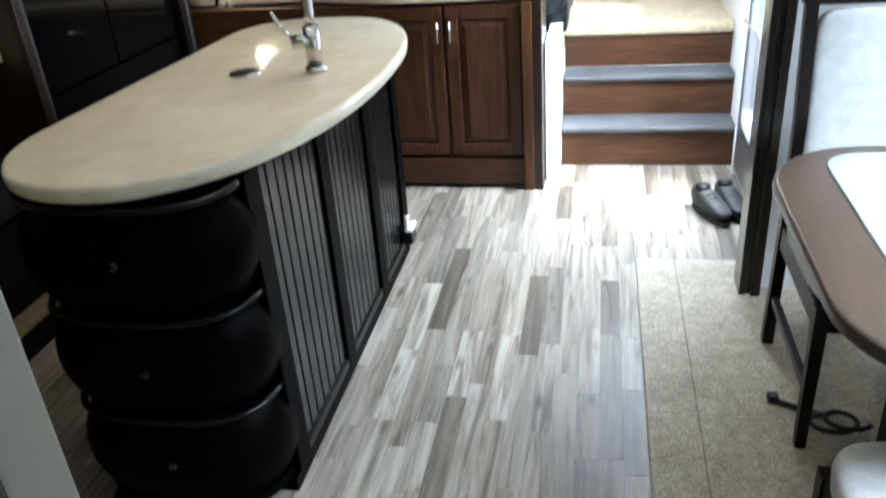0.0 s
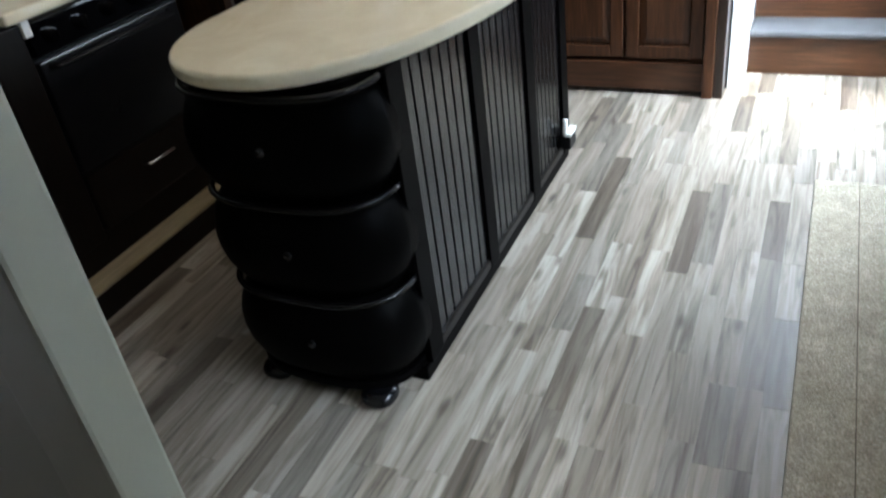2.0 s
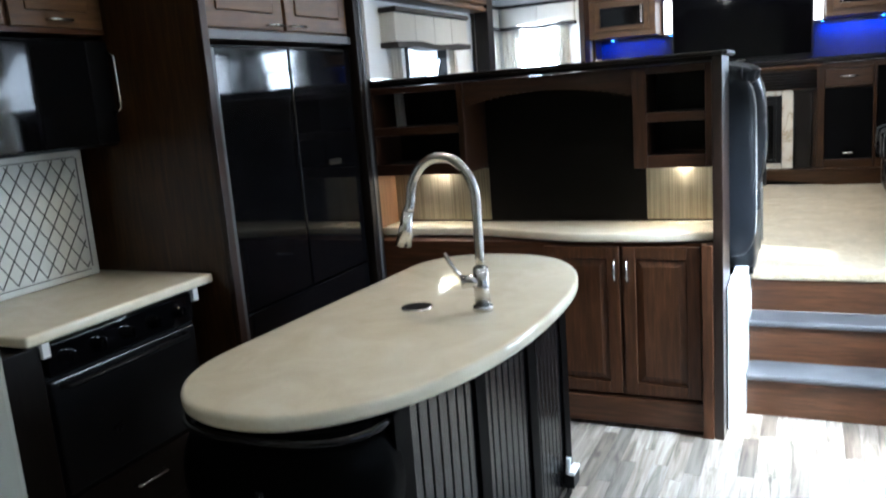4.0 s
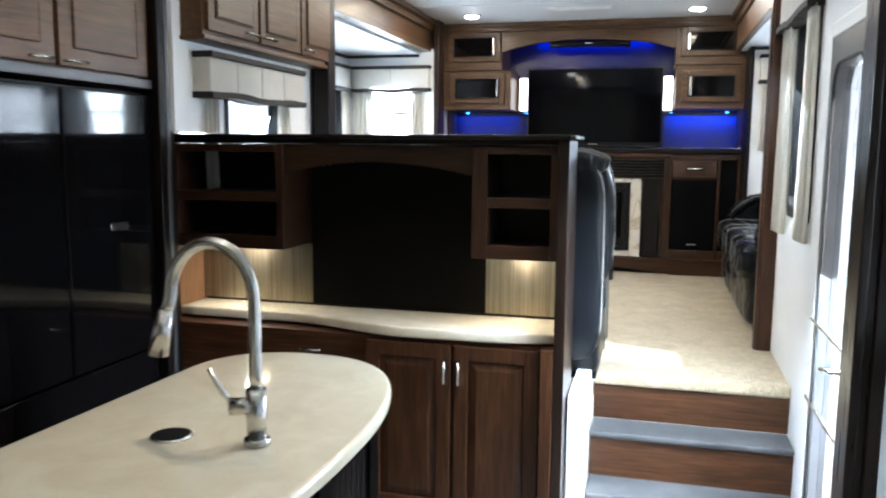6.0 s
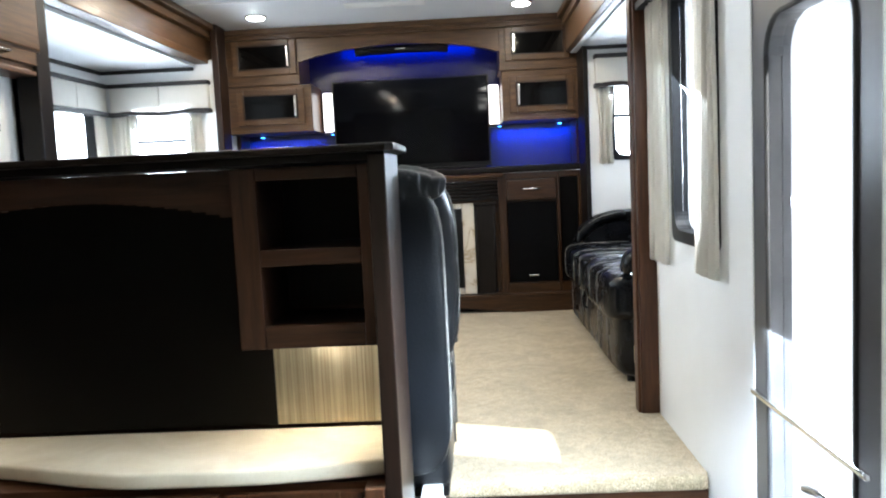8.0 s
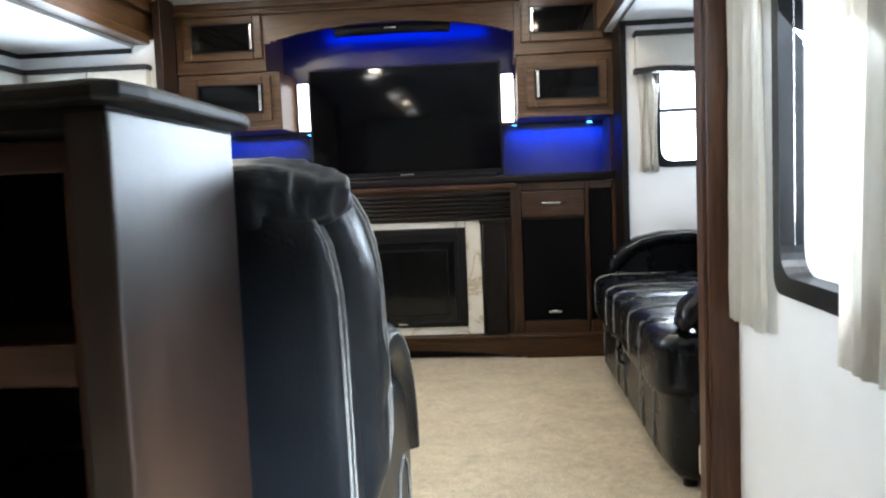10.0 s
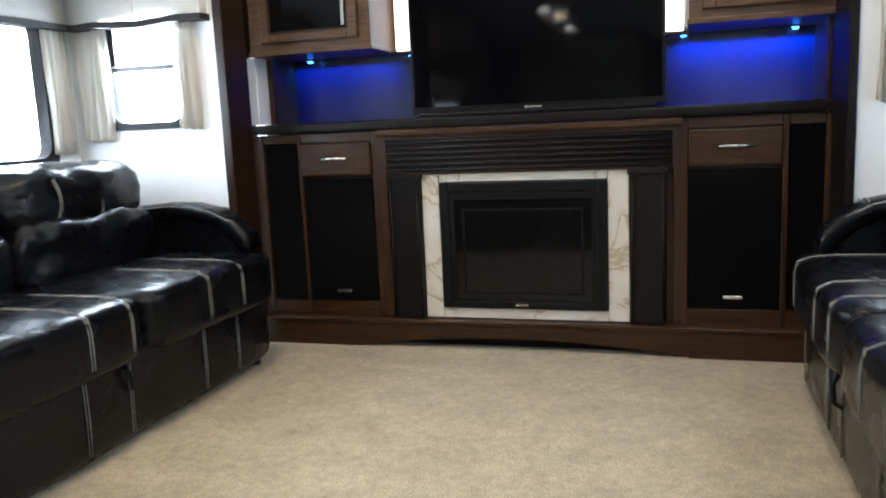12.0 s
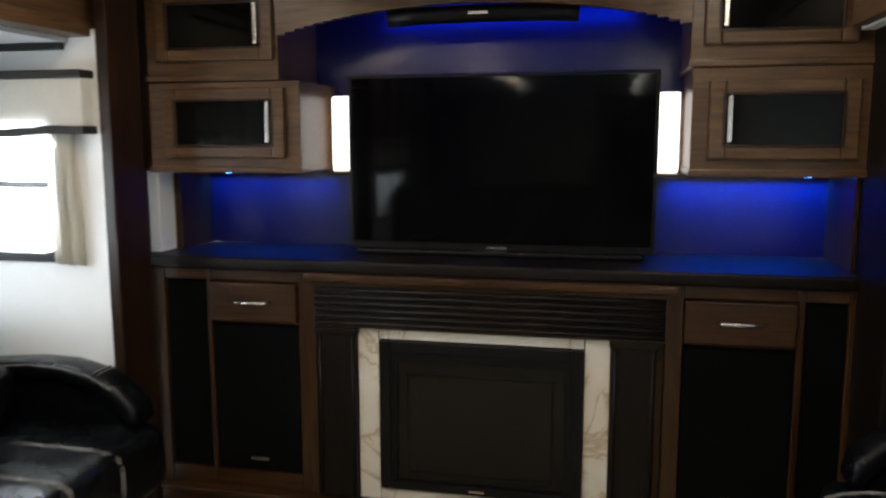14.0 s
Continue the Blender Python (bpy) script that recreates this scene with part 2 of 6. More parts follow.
def glass_material(name, tint=(1, 1, 1)):
    m, t, b = nodes_of(name)
    b.inputs["Base Color"].default_value = (*tint, 1)
    b.inputs["Transmission Weight"].default_value = 1.0
    b.inputs["Roughness"].default_value = 0.02
    b.inputs["IOR"].default_value = 1.45
    return m


FLOOR = floor_material()
CARPET = carpet_material("beige_carpet", (0.59, 0.49, 0.32), (0.85, 0.75, 0.55))
CARPET2 = carpet_material("tan_carpet", (0.50, 0.45, 0.35), (0.79, 0.75, 0.67))
QUARTZ, MARBLE = quartz_material(), marble_material()
GLASS = glass_material("window_glass")
SMOKE = plain("smoked_cabinet_glass", (0.003, 0.0028, 0.0028), 0.05, bumps=0.0, spec=0.16)


def brushed_material():
    """Upright brushing on a dull gold-grey metal sheet."""
    m, t, b = nodes_of("brushed_metal_backsplash")
    streak = noise_at(t, coords(t, (130, 130, 1.5)), 1.0, 4, 0.6)
    cloud = noise_at(t, coords(t), 6, 3)
    c = ramp(t, streak, [(0.3, (0.20, 0.17, 0.11)), (0.7, (0.46, 0.41, 0.30))])
    t.links.new(mixc(t, c, ramp(t, cloud, [(0.3, (0.8, 0.8, 0.8)), (0.7, (1, 1, 1))]), 0.8, "MULTIPLY"), b.inputs["Base Color"])
    b.inputs["Metallic"].default_value = 0.85
    rough_var(t, b, streak, 0.24, 0.42)
    bump(t, b, streak, 0.2, 0.0008)
    return m


STEELSPLASH = brushed_material()
TILE = plain("pale_backsplash", (0.62, 0.63, 0.58), 0.25, var=0.05, bumps=0.03)


# ---- mesh helpers ----
def mesh_of(name, bm, material, smooth=False):
    me = bpy.data.meshes.new(name)
    bmesh.ops.recalc_face_normals(bm, faces=bm.faces[:])
    bm.normal_update()
    bm.to_mesh(me)
    bm.free()
    me.materials.append(material)
    if smooth:
        for p in me.polygons:
            p.use_smooth = True
    return me


def part(name, bm, material, parent=None, label="", smooth=False):
    """One mesh object under a thing or under a part."""
    ob = new(name, mesh_of(name, bm, material, smooth))
    if parent:
        ob.parent = parent
        ob.matrix_parent_inverse = world_of(parent).inverted() if parent.parent is None and parent.type == "EMPTY" else Matrix()
    return tagged(ob, label)


def world_of(ob):
    return ob.matrix_basis


def thing(name, label, category, group="", kind="", at=(0, 0, 0)):
    ob = new(name)
    ob.location = at
    ob.empty_display_size = 0.1
    return tagged(ob, label, category, group, kind)


def box(bm, x0, x1, y0, y1, z0, z1, bevel=0.0, seg=2):
    m = Matrix.Translation(((x0 + x1) / 2, (y0 + y1) / 2, (z0 + z1) / 2)) @ Matrix.Diagonal((abs(x1 - x0), abs(y1 - y0), abs(z1 - z0), 1))
    vs = bmesh.ops.create_cube(bm, size=1, matrix=m)["verts"]
    if bevel:
        es = list({e for v in vs for e in v.link_edges})
        bmesh.ops.bevel(bm, geom=es, offset=bevel, segments=seg, affect="EDGES", profile=0.6)
    return bm


def B(x0, x1, y0, y1, z0, z1, bevel=0.0, seg=2):
    return box(bmesh.new(), x0, x1, y0, y1, z0, z1, bevel, seg)


def cyl(bm, a, b, r0, r1=None, seg=20):
    a, b = Vector(a), Vector(b)
    q = (b - a).to_track_quat("Z", "Y").to_matrix().to_4x4()
    m = Matrix.Translation((a + b) / 2) @ q
    bmesh.ops.create_cone(bm, cap_ends=True, segments=seg, radius1=r0, radius2=r0 if r1 is None else r1, depth=(b - a).length, matrix=m)
    return bm


def tube(bm, pts, r, seg=8):
    """A round tube along points."""
    pts = [Vector(p) for p in pts]
    rings = []
    side = None
    for i, p in enumerate(pts):
        d = (pts[min(i + 1, len(pts) - 1)] - pts[max(i - 1, 0)]).normalized()
        if side is None:
            side = d.orthogonal().normalized()
        side = (side - d * side.dot(d)).normalized()
        up = d.cross(side)
        rr = r(i / (len(pts) - 1)) if callable(r) else r
        rings.append([bm.verts.new(p + rr * (math.cos(k * math.tau / seg) * side + math.sin(k * math.tau / seg) * up)) for k in range(seg)])
    for a, b in zip(rings, rings[1:]):
        for k in range(seg):
            bm.faces.new((a[k], a[(k + 1) % seg], b[(k + 1) % seg], b[k]))
    bm.faces.new(rings[0][::-1])
    bm.faces.new(rings[-1])
    return bm


def slab(bm, outline, z0, z1, bevel=0.0, seg=3):
    """A flat plate with this outline in plan."""
    lo = [bm.verts.new((x, y, z0)) for x, y in outline]
    hi = [bm.verts.new((x, y, z1)) for x, y in outline]
    n = len(outline)
    bm.faces.new(lo[::-1])
    top = bm.faces.new(hi)
    for k in range(n):
        bm.faces.new((lo[k], lo[(k + 1) % n], hi[(k + 1) % n], hi[k]))
    bm.normal_update()
    if bevel:
        es = [e for e in bm.edges if abs(e.verts[0].co.z - e.verts[1].co.z) < 1e-6]
        bmesh.ops.bevel(bm, geom=es, offset=bevel, segments=seg, affect="EDGES", profile=0.5)
    return bm


def cushion(bm, x0, x1, y0, y1, z0, z1, p=6.0, n=14, wrinkle=0.0, seed=0.0):
    """A padded block: a rounded box with a little unevenness."""
    c = Vector(((x0 + x1) / 2, (y0 + y1) / 2, (z0 + z1) / 2))
    h = Vector(((x1 - x0) / 2, (y1 - y0) / 2, (z1 - z0) / 2))
    vs = bmesh.ops.create_cube(bm, size=2)["verts"]
    es = list({e for v in vs for e in v.link_edges})
    bmesh.ops.subdivide_edges(bm, edges=es, cuts=n, use_grid_fill=True)
    for v in bm.verts:
        q = v.co
        k = (abs(q.x) ** p + abs(q.y) ** p + abs(q.z) ** p) ** (1 / p)
        d = q / k
        w = c + Vector((d.x * h.x, d.y * h.y, d.z * h.z))
        if wrinkle:
            w += d * wrinkle * (noise.noise(w * 9 + Vector((seed, 0, 0))) + 0.6 * noise.noise(w * 23 + Vector((0, seed, 0))))
        v.co = w
    return bm


def wall(name, axis, pos, thick, u0, u1, z0, z1, holes, material, label):
    """A wall across x or y at pos, with openings (u0, u1, z0, z1) right through it."""
    us = sorted({u0, u1, *[h[0] for h in holes], *[h[1] for h in holes]})
    zs = sorted({z0, z1, *[h[2] for h in holes], *[h[3] for h in holes]})
    bm = bmesh.new()
    for a, b in zip(us, us[1:]):
        for c, d in zip(zs, zs[1:]):
            mu, mz = (a + b) / 2, (c + d) / 2
            if any(h[0] < mu < h[1] and h[2] < mz < h[3] for h in holes):
                continue
            if axis == "x":
                box(bm, pos, pos + thick, a, b, c, d)
            else:
                box(bm, a, b, pos, pos + thick, c, d)
    bmesh.ops.remove_doubles(bm, verts=bm.verts, dist=1e-5)
    ob = part(name, bm, material)
    return tagged(ob, label, "wall", kind="structure")


def panel_door(parent, name, x0, x1, z0, z1, y, mat_frame, mat_panel, stile=0.045, handle=None, label=""):
    """A raised-panel door that faces -y, its front at y."""
    door = part(name, B(x0 + 0.002, x1 - 0.002, y + 0.015, y + 0.020, z0 + 0.002, z1 - 0.002), mat_panel, parent, label)
    part("stile", B(x0, x0 + stile, y, y + 0.020, z0, z1, 0.003), mat_frame, door)
    part("stile", B(x1 - stile, x1, y, y + 0.020, z0, z1, 0.003), mat_frame, door)
    part("rail", B(x0 + stile, x1 - stile, y, y + 0.020, z0, z0 + stile, 0.003), mat_frame, door)
    part("rail", B(x0 + stile, x1 - stile, y, y + 0.020, z1 - stile, z1, 0.003), mat_frame, door)
    bm = bmesh.new()
    a, b, c, d = x0 + stile, x1 - stile, z0 + stile, z1 - stile
    i = min(0.035, (b - a) * 0.2)
    o = [bm.verts.new(q) for q in ((a, y + 0.014, c), (b, y + 0.014, c), (b, y + 0.014, d), (a, y + 0.014, d))]
    n = [bm.verts.new(q) for q in ((a + i, y + 0.003, c + i), (b - i, y + 0.003, c + i), (b - i, y + 0.003, d - i), (a + i, y + 0.003, d - i))]
    for k in range(4):
        bm.faces.new((o[k], o[(k + 1) % 4], n[(k + 1) % 4], n[k]))
    bm.faces.new(n)
    part("raised_panel", bm, mat_panel, door)
    if handle:
        hx, hz0, hz1 = handle
        bm = bmesh.new()
        tube(bm, [(hx, y, hz0), (hx, y - 0.026, hz0 + 0.012), (hx, y - 0.030, (hz0 + hz1) / 2), (hx, y - 0.026, hz1 - 0.012), (hx, y, hz1)], 0.006)
        part("handle", bm, STEEL, door, "brushed nickel bar pull", True)
    return door


def level_handle(parent, x0, x1, y, z):
    bm = tube(bmesh.new(), [(x0, y, z), (x0 + 0.012, y - 0.026, z), ((x0 + x1) / 2, y - 0.030, z), (x1 - 0.012, y - 0.026, z), (x1, y, z)], 0.006)
    part("handle", bm, STEEL, parent, "brushed nickel bar pull", True)


# the front living area and the kitchen slide-out are drawn on their own grids and set into the shell
def settle(before, grid):
    fresh = [o for o in bpy.data.objects if o not in before]
    for me in {o.data for o in fresh if o.type == "MESH"}:
        me.transform(grid)
    for o in fresh:
        if o.type != "MESH":
            o.location = grid @ o.location
    for o in fresh:
        if o.parent and o.parent.type == "EMPTY":
            o.matrix_parent_inverse = Matrix.Translation(-o.parent.location)


def grid_of(sx, sy, sz, x, y, z):
    return Matrix.Translation((x, y, z)) @ Matrix.Diagonal((sx, sy, sz, 1))


LIVING = grid_of(1.106, 1.106, 1.106, -0.131, -0.180, -0.0757)
GALLEY = grid_of(0.937, 0.98, 0.904, 0.1055, -0.236, 0.149)

# ---- large structure ----
ZC, ZL, ZS = 2.634, 0.61, 2.369        # ceiling, raised living floor, slide ceilings

bm = bmesh.new()
box(bm, -60, 60, -60, 60, -0.96, -0.90)
tagged(part("ground", bm, GROUND), "pale gravel ground outside under the vehicle", "ground", kind="structure")

floor = tagged(part("floor", B(-1.52, 1.235, -0.60, 4.62, -0.05, -0.004), plain("floor_joint", (0.10, 0.09, 0.08), 0.6)), "grey-washed wood plank kitchen floor", "floor", kind="structure")

bm = bmesh.new()
box(bm, -1.30, 0.36, 4.67, 8.62, 0.50, ZL)
box(bm, 0.36, 1.235, 4.96, 8.62, 0.50, ZL)
box(bm, 1.235, 2.10, 5.68, 7.80, 0.50, ZL)
box(bm, -1.96, -1.30, 5.66, 7.80, 0.50, ZL)
bmesh.ops.remove_doubles(bm, verts=bm.verts, dist=1e-4)
tagged(part("floor_living", bm, CARPET), "beige cut-pile carpet on the raised living floor", "floor", kind="structure")

bm = bmesh.new()
box(bm, -1.30, 1.29, -0.60, 8.68, ZC, ZC + 0.06)
box(bm, -2.16, -1.30, -0.60, 4.50, ZC, ZC + 0.06)
tagged(part("ceiling", bm, CEIL), "white ceiling panels with faint seams", "ceiling", kind="structure")
bm = bmesh.new()
box(bm, -1.96, -1.25, 5.70, 7.80, ZS, ZS + 0.04)
box(bm, 1.28, 2.10, 5.68, 7.80, ZS, ZS + 0.04)
box(bm, 1.285, 2.10, 0.0, 3.44, ZS, ZS + 0.04)
tagged(part("ceiling_slide", bm, CEIL), "white ceiling panels of the slide-out rooms", "ceiling", kind="structure")

# bright hazy daylight beyond the slide-out windows
HAZE = emit("daylight_haze", (0.93, 0.97, 1.0), 2.6)
bm = bmesh.new()
box(bm, -5.6, -5.5, 2.0, 12.0, -0.9, 7.0)
box(bm, -5.5, 5.5, 11.9, 12.0, -0.9, 7.0)
box(bm, 5.5, 5.6, 6.5, 12.0, -0.9, 4.2)
tagged(part("backdrop", bm, HAZE), "bright overexposed daylight haze outside the windows", "backdrop", kind="structure")

# wall_south is never seen; added in dark wood so less light bounces forward
wall("wall_south", "y", -0.66, 0.06, -2.2, 2.1, -0.05, ZC, [], CHERRY, "unseen rear wall, added in dark wood to cut bounced light")
wall("wall_north", "y", 8.62, 0.06, -1.4, 1.4, 0.4, ZC, [], WALL, "plain front wall behind the entertainment centre")
wall("wall_kitchen_west", "x", -2.16, 0.06, -0.6, 4.50, -0.05, ZC, [], WALL, "white outer wall of the kitchen slide-out")
wall("wall_kitchen_slide_end", "y", 4.42, 0.05, -2.1, -1.36, -0.05, ZC, [], WALL, "white end wall of the kitchen slide-out")
DOOR = (3.86, 4.47, 0.05, 2.0)
SIDEWIN = (4.80, 5.31, 1.33, 2.20)
wall("wall_east", "x", 1.235, 0.05, 3.42, 5.60, -0.05, ZC, [DOOR, SIDEWIN], WALL, "white vinyl side wall with the entry door")
wall("wall_east_header", "x", 1.245, 0.05, 5.60, 8.62, ZS, ZC, [], WALL, "white wall above the slide-out opening")
wall("wall_dinette_header", "x", 1.235, 0.05, -0.6, 3.42, ZS, ZC, [], WALL, "white wall above the dinette opening")
wall("wall_east_slide", "x", 2.10, 0.05, 5.62, 7.81, 0.5, ZS + 0.04, [(6.20, 7.55, 1.50, 2.14)], WALL, "white outer wall of the sofa slide-out with a wide window")
wall("wall_east_slide_end", "y", 7.761, 0.05, 1.29, 2.1, 0.5, ZS + 0.04, [(1.462, 1.86, 1.638, 2.19)], WALL, "white end wall of the sofa slide-out")
wall("wall_east_slide_near", "y", 5.62, 0.05, 1.285, 2.1, 0.5, ZS + 0.04, [], WALL, "white near end wall of the sofa slide-out")
wall("wall_dinette_end", "y", 3.40, 0.05, 1.152, 2.1, -0.05, ZS + 0.04, [], WALL, "white end wall of the dinette slide-out")
wall("wall_dinette_east", "x", 2.05, 0.05, -0.6, 3.40, -0.05, ZS + 0.04, [(1.2, 3.0, 1.05, 1.95)], WALL, "white outer wall of the dinette with its window")
wall("wall_west", "x", -1.33, 0.06, 4.665, 5.70, 0.4, ZC, [(4.70, 5.24, 1.42, 1.95)], WALL, "white side wall with a small curtained window")
wall("wall_west_header", "x", -1.26, 0.05, 5.70, 8.62, ZS + 0.03, ZC, [], WALL, "white wall above the slide-out opening")
wall("wall_over_half_wall", "x", -1.33, 0.06, 4.30, 4.665, 1.67, ZC, [], WALL, "white wall above the end of the half wall")
wall("wall_west_slide", "x", -1.94, 0.05, 5.64, 7.81, 0.5, ZS + 0.04, [(6.23, 7.61, 1.495, 2.136)], WALL, "white outer wall of the sofa slide-out with a wide window")
wall("wall_west_slide_end", "y", 7.761, 0.05, -1.89, -1.092, 0.5, ZS + 0.04, [(-1.702, -1.303, 1.638, 2.158)], WALL, "white end wall of the sofa slide-out")
wall("wall_west_slide_near", "y", 5.64, 0.05, -1.89, -1.27, 0.5, ZC, [], WALL, "white near end wall of the sofa slide-out")

# ---- steps, trims, beams ----
staircase = thing("staircase", "three carpet-topped wooden steps up to the living area", "stairs", at=(0.8, 4.6, 0))
RISE = ZL / 3
for k, (yr, yn) in enumerate(((4.60, 4.575), (4.78, 4.755))):
    part("riser", B(0.41, 1.232, yr, yr + 0.02, k * RISE, (k + 1) * RISE - 0.028), CHERRY_H, staircase, "reddish-brown wooden riser")
    part("tread", B(0.41, 1.232, yn, 4.95, (k + 1) * RISE - 0.028, (k + 1) * RISE, 0.011, 3), TREAD, staircase, "grey vinyl tread with a rounded nosing", True)
part("riser", B(0.41, 1.232, 4.945, 4.96, 2 * RISE, ZL - 0.035), CHERRY_H, staircase, "reddish-brown wooden riser")
part("carpet_nosing", B(0.405, 1.232, 4.925, 4.98, ZL - 0.045, ZL + 0.006, 0.02, 4), CARPET, staircase, "rolled carpet edge", True)

tagged(part("trim_stair_side", B(0.345, 0.405, 4.40, 4.98, 0.0, 0.66, 0.004), WALL), "white side board beside the steps", "trim", kind="structure")

bm = bmesh.new()
box(bm, 1.165, 1.24, 5.59, 5.68, ZL, ZS + 0.08, 0.006)
box(bm, 1.155, 1.175, 5.605, 5.665, ZL, ZS + 0.08, 0.004)
tagged(part("trim_slide_post", bm, CHERRY), "dark cherry post at the sofa slide-out opening", "trim", kind="structure")
bm = bmesh.new()
box(bm, 1.10, 1.150, 3.355, 3.45, 0, ZC, 0.004)
box(bm, 1.088, 1.11, 3.345, 3.46, 0, ZC, 0.004)
box(bm, 1.128, 1.158, 3.338, 3.36, 0, ZC, 0.004)
tagged(part("trim_dinette_post", bm, wood("dark_post_wood", (0.007, 0.0042, 0.003), (0.014, 0.008, 0.0055), (0.026, 0.015, 0.010), "z", (0.22, 0.36), 0.2)), "dark espresso post at the dinette opening", "trim", kind="structure")
bm = bmesh.new()
box(bm, -1.24, -1.15, 5.62, 5.72, ZL, ZS + 0.1, 0.005)
tagged(part("trim_slide_post_west", bm, ESPRESSO), "dark wooden post of the sofa slide-out opening", "trim", kind="structure")
tagged(part("trim_slide_post_west_front", B(-1.13, -1.086, 7.74, 7.92, ZL, ZC, 0.006), DARKCHERRY), "dark wooden post beside the entertainment centre", "trim", kind="structure")
bm = box(B(-1.34, -1.180, 7.93, 8.12, ZL, ZC), -1.179, -1.130, 8.05, 8.12, 1.94, ZC)
tagged(part("trim_unit_side", bm, DARKCHERRY), "dark wooden filler board beside the entertainment centre", "trim", kind="structure")
tagged(part("trim_slide_post_east_front", B(1.285, 1.315, 7.74, 8.10, ZL, ZC, 0.004), ESPRESSO), "dark wooden post beside the entertainment centre", "trim", kind="structure")

# stepped wooden headers over the slide openings
bm = bmesh.new()
box(bm, -1.25, -1.18, 5.72, 7.98, 2.385, ZC, 0.004)
box(bm, -1.19, -1.145, 5.72, 7.98, 2.55, ZC, 0.008)
box(bm, -1.185, -1.16, 5.72, 7.98, 2.385, 2.43, 0.006)
box(bm, -1.165, -1.105, 5.72, 7.98, 2.595, ZC, 0.008)
tagged(part("trim_header_west", bm, MAPLE_Y), "moulded brown wooden header along the slide-out", "trim", kind="structure")
bm = bmesh.new()
box(bm, 1.205, 1.275, 5.58, 7.98, 2.375, ZC, 0.004)
box(bm, 1.185, 1.22, 5.58, 7.98, 2.55, ZC, 0.008)
box(bm, 1.155, 1.20, 5.58, 7.98, 2.595, ZC, 0.008)
tagged(part("trim_header_east", bm, MAPLE_Y), "moulded brown wooden header along the slide-out", "trim", kind="structure")
for nm, a in (("trim_ceiling_seam", 7.15), ("trim_ceiling_seam_rear", 5.6), ("trim_ceiling_seam_kitchen", 4.0)):
    tagged(part(nm, B(-1.1, 1.2, a, a + 0.02, ZC - 0.004, ZC), WHITEPL), "thin white ceiling seam strip", "trim", kind="structure")
for nm, q in (("trim_cove_west", (-1.89, -1.26, 7.745, 7.761, ZS - 0.024, ZS)), ("trim_cove_west_side", (-1.89, -1.875, 5.69, 7.745, ZS - 0.024, ZS)),
              ("trim_cove_east", (1.29, 2.1, 7.745, 7.761, ZS - 0.024, ZS))):
    tagged(part(nm, B(*q, 0.003), BROWNTRIM), "dark brown cove trim under the slide ceiling", "trim", kind="structure")

# ---- near wall end by the camera's start ----
bm = bmesh.new()
box(bm, -1.30, 0.192, 1.105, 1.14, 0, ZC, 0.003)
box(bm, 0.197, 0.262, 1.095, 1.145, 0, ZC, 0.004)
tagged(part("wall_partition", bm, OFFWHITE), "off-white panelled partition end with a groove", "wall", kind="structure")

# ---- entry door ----
door = thing("door_1", "grey-framed entry door with a tall glass pane", "door", kind="structure", at=(1.235, 4.2, 0.0))
y0, y1, z0, z1 = DOOR
bm = bmesh.new()


def rounded(c0, c1, d0, d1, r):
    """A rectangle with rounded corners, as (y, z) points."""
    pts = []
    for cu, cz, a0 in ((c1 - r, d1 - r, 0), (c0 + r, d1 - r, 90), (c0 + r, d0 + r, 180), (c1 - r, d0 + r, 270)):
        pts += [(cu + r * math.cos(radians(a0 + 15 * k)), cz + r * math.sin(radians(a0 + 15 * k))) for k in range(7)]
    return pts


outer, inner = rounded(y0 + 0.001, y1 - 0.001, z0, z1 - 0.001, 0.015), rounded(y0 + 0.07, y1 - 0.12, 0.30, z1 - 0.10, 0.085)
loops = [[bm.verts.new((x, *p)) for p in pts] for x, pts in ((1.262, outer), (1.215, outer), (1.205, inner), (1.262, inner))]
for a, b in zip(loops, loops[1:] + loops[:1]):
    for k in range(len(a)):
        bm.faces.new((a[k], a[(k + 1) % len(a)], b[(k + 1) % len(a)], b[k]))
part("door_frame", bm, plain("dark_grey_door_frame", (0.10, 0.10, 0.105), 0.38, 0.3, bumps=0.05), door, "dark grey frame with rounded glass corners", False)
part("seal", tube(bmesh.new(), [(1.204, *p) for p in inner + inner[:1]], 0.006, 6), RUBBER, door, "black rubber seal", True)
part("pane", B(1.238, 1.243, y0 + 0.07, y1 - 0.12, 0.30, z1 - 0.12), GLASS, door).visible_shadow = False
for z in (0.73, 1.02):
    part("push_bar", B(1.195, 1.207, y0 + 0.02, y1 - 0.02, z - 0.006, z + 0.006, 0.003), STEEL, door, "thin aluminium push bar")
bm = tube(bmesh.new(), [(1.215, 3.95, 0.95), (1.17, 3.95, 0.95), (1.165, 3.98, 0.95), (1.165, 4.06, 0.93)], 0.008)
part("door_handle", bm, STEEL, door, "", True)
bm = bmesh.new()
for q in ((y0 - 0.05, y0), (y1, y1 + 0.03)):
    box(bm, 1.212, 1.23, q[0], q[1], 0.0, z1 + 0.05, 0.004)
box(bm, 1.212, 1.23, y0, y1, z1, z1 + 0.05, 0.004)
tagged(part("trim_entry_door", bm, WALL), "white frame round the entry door", "trim", kind="structure")


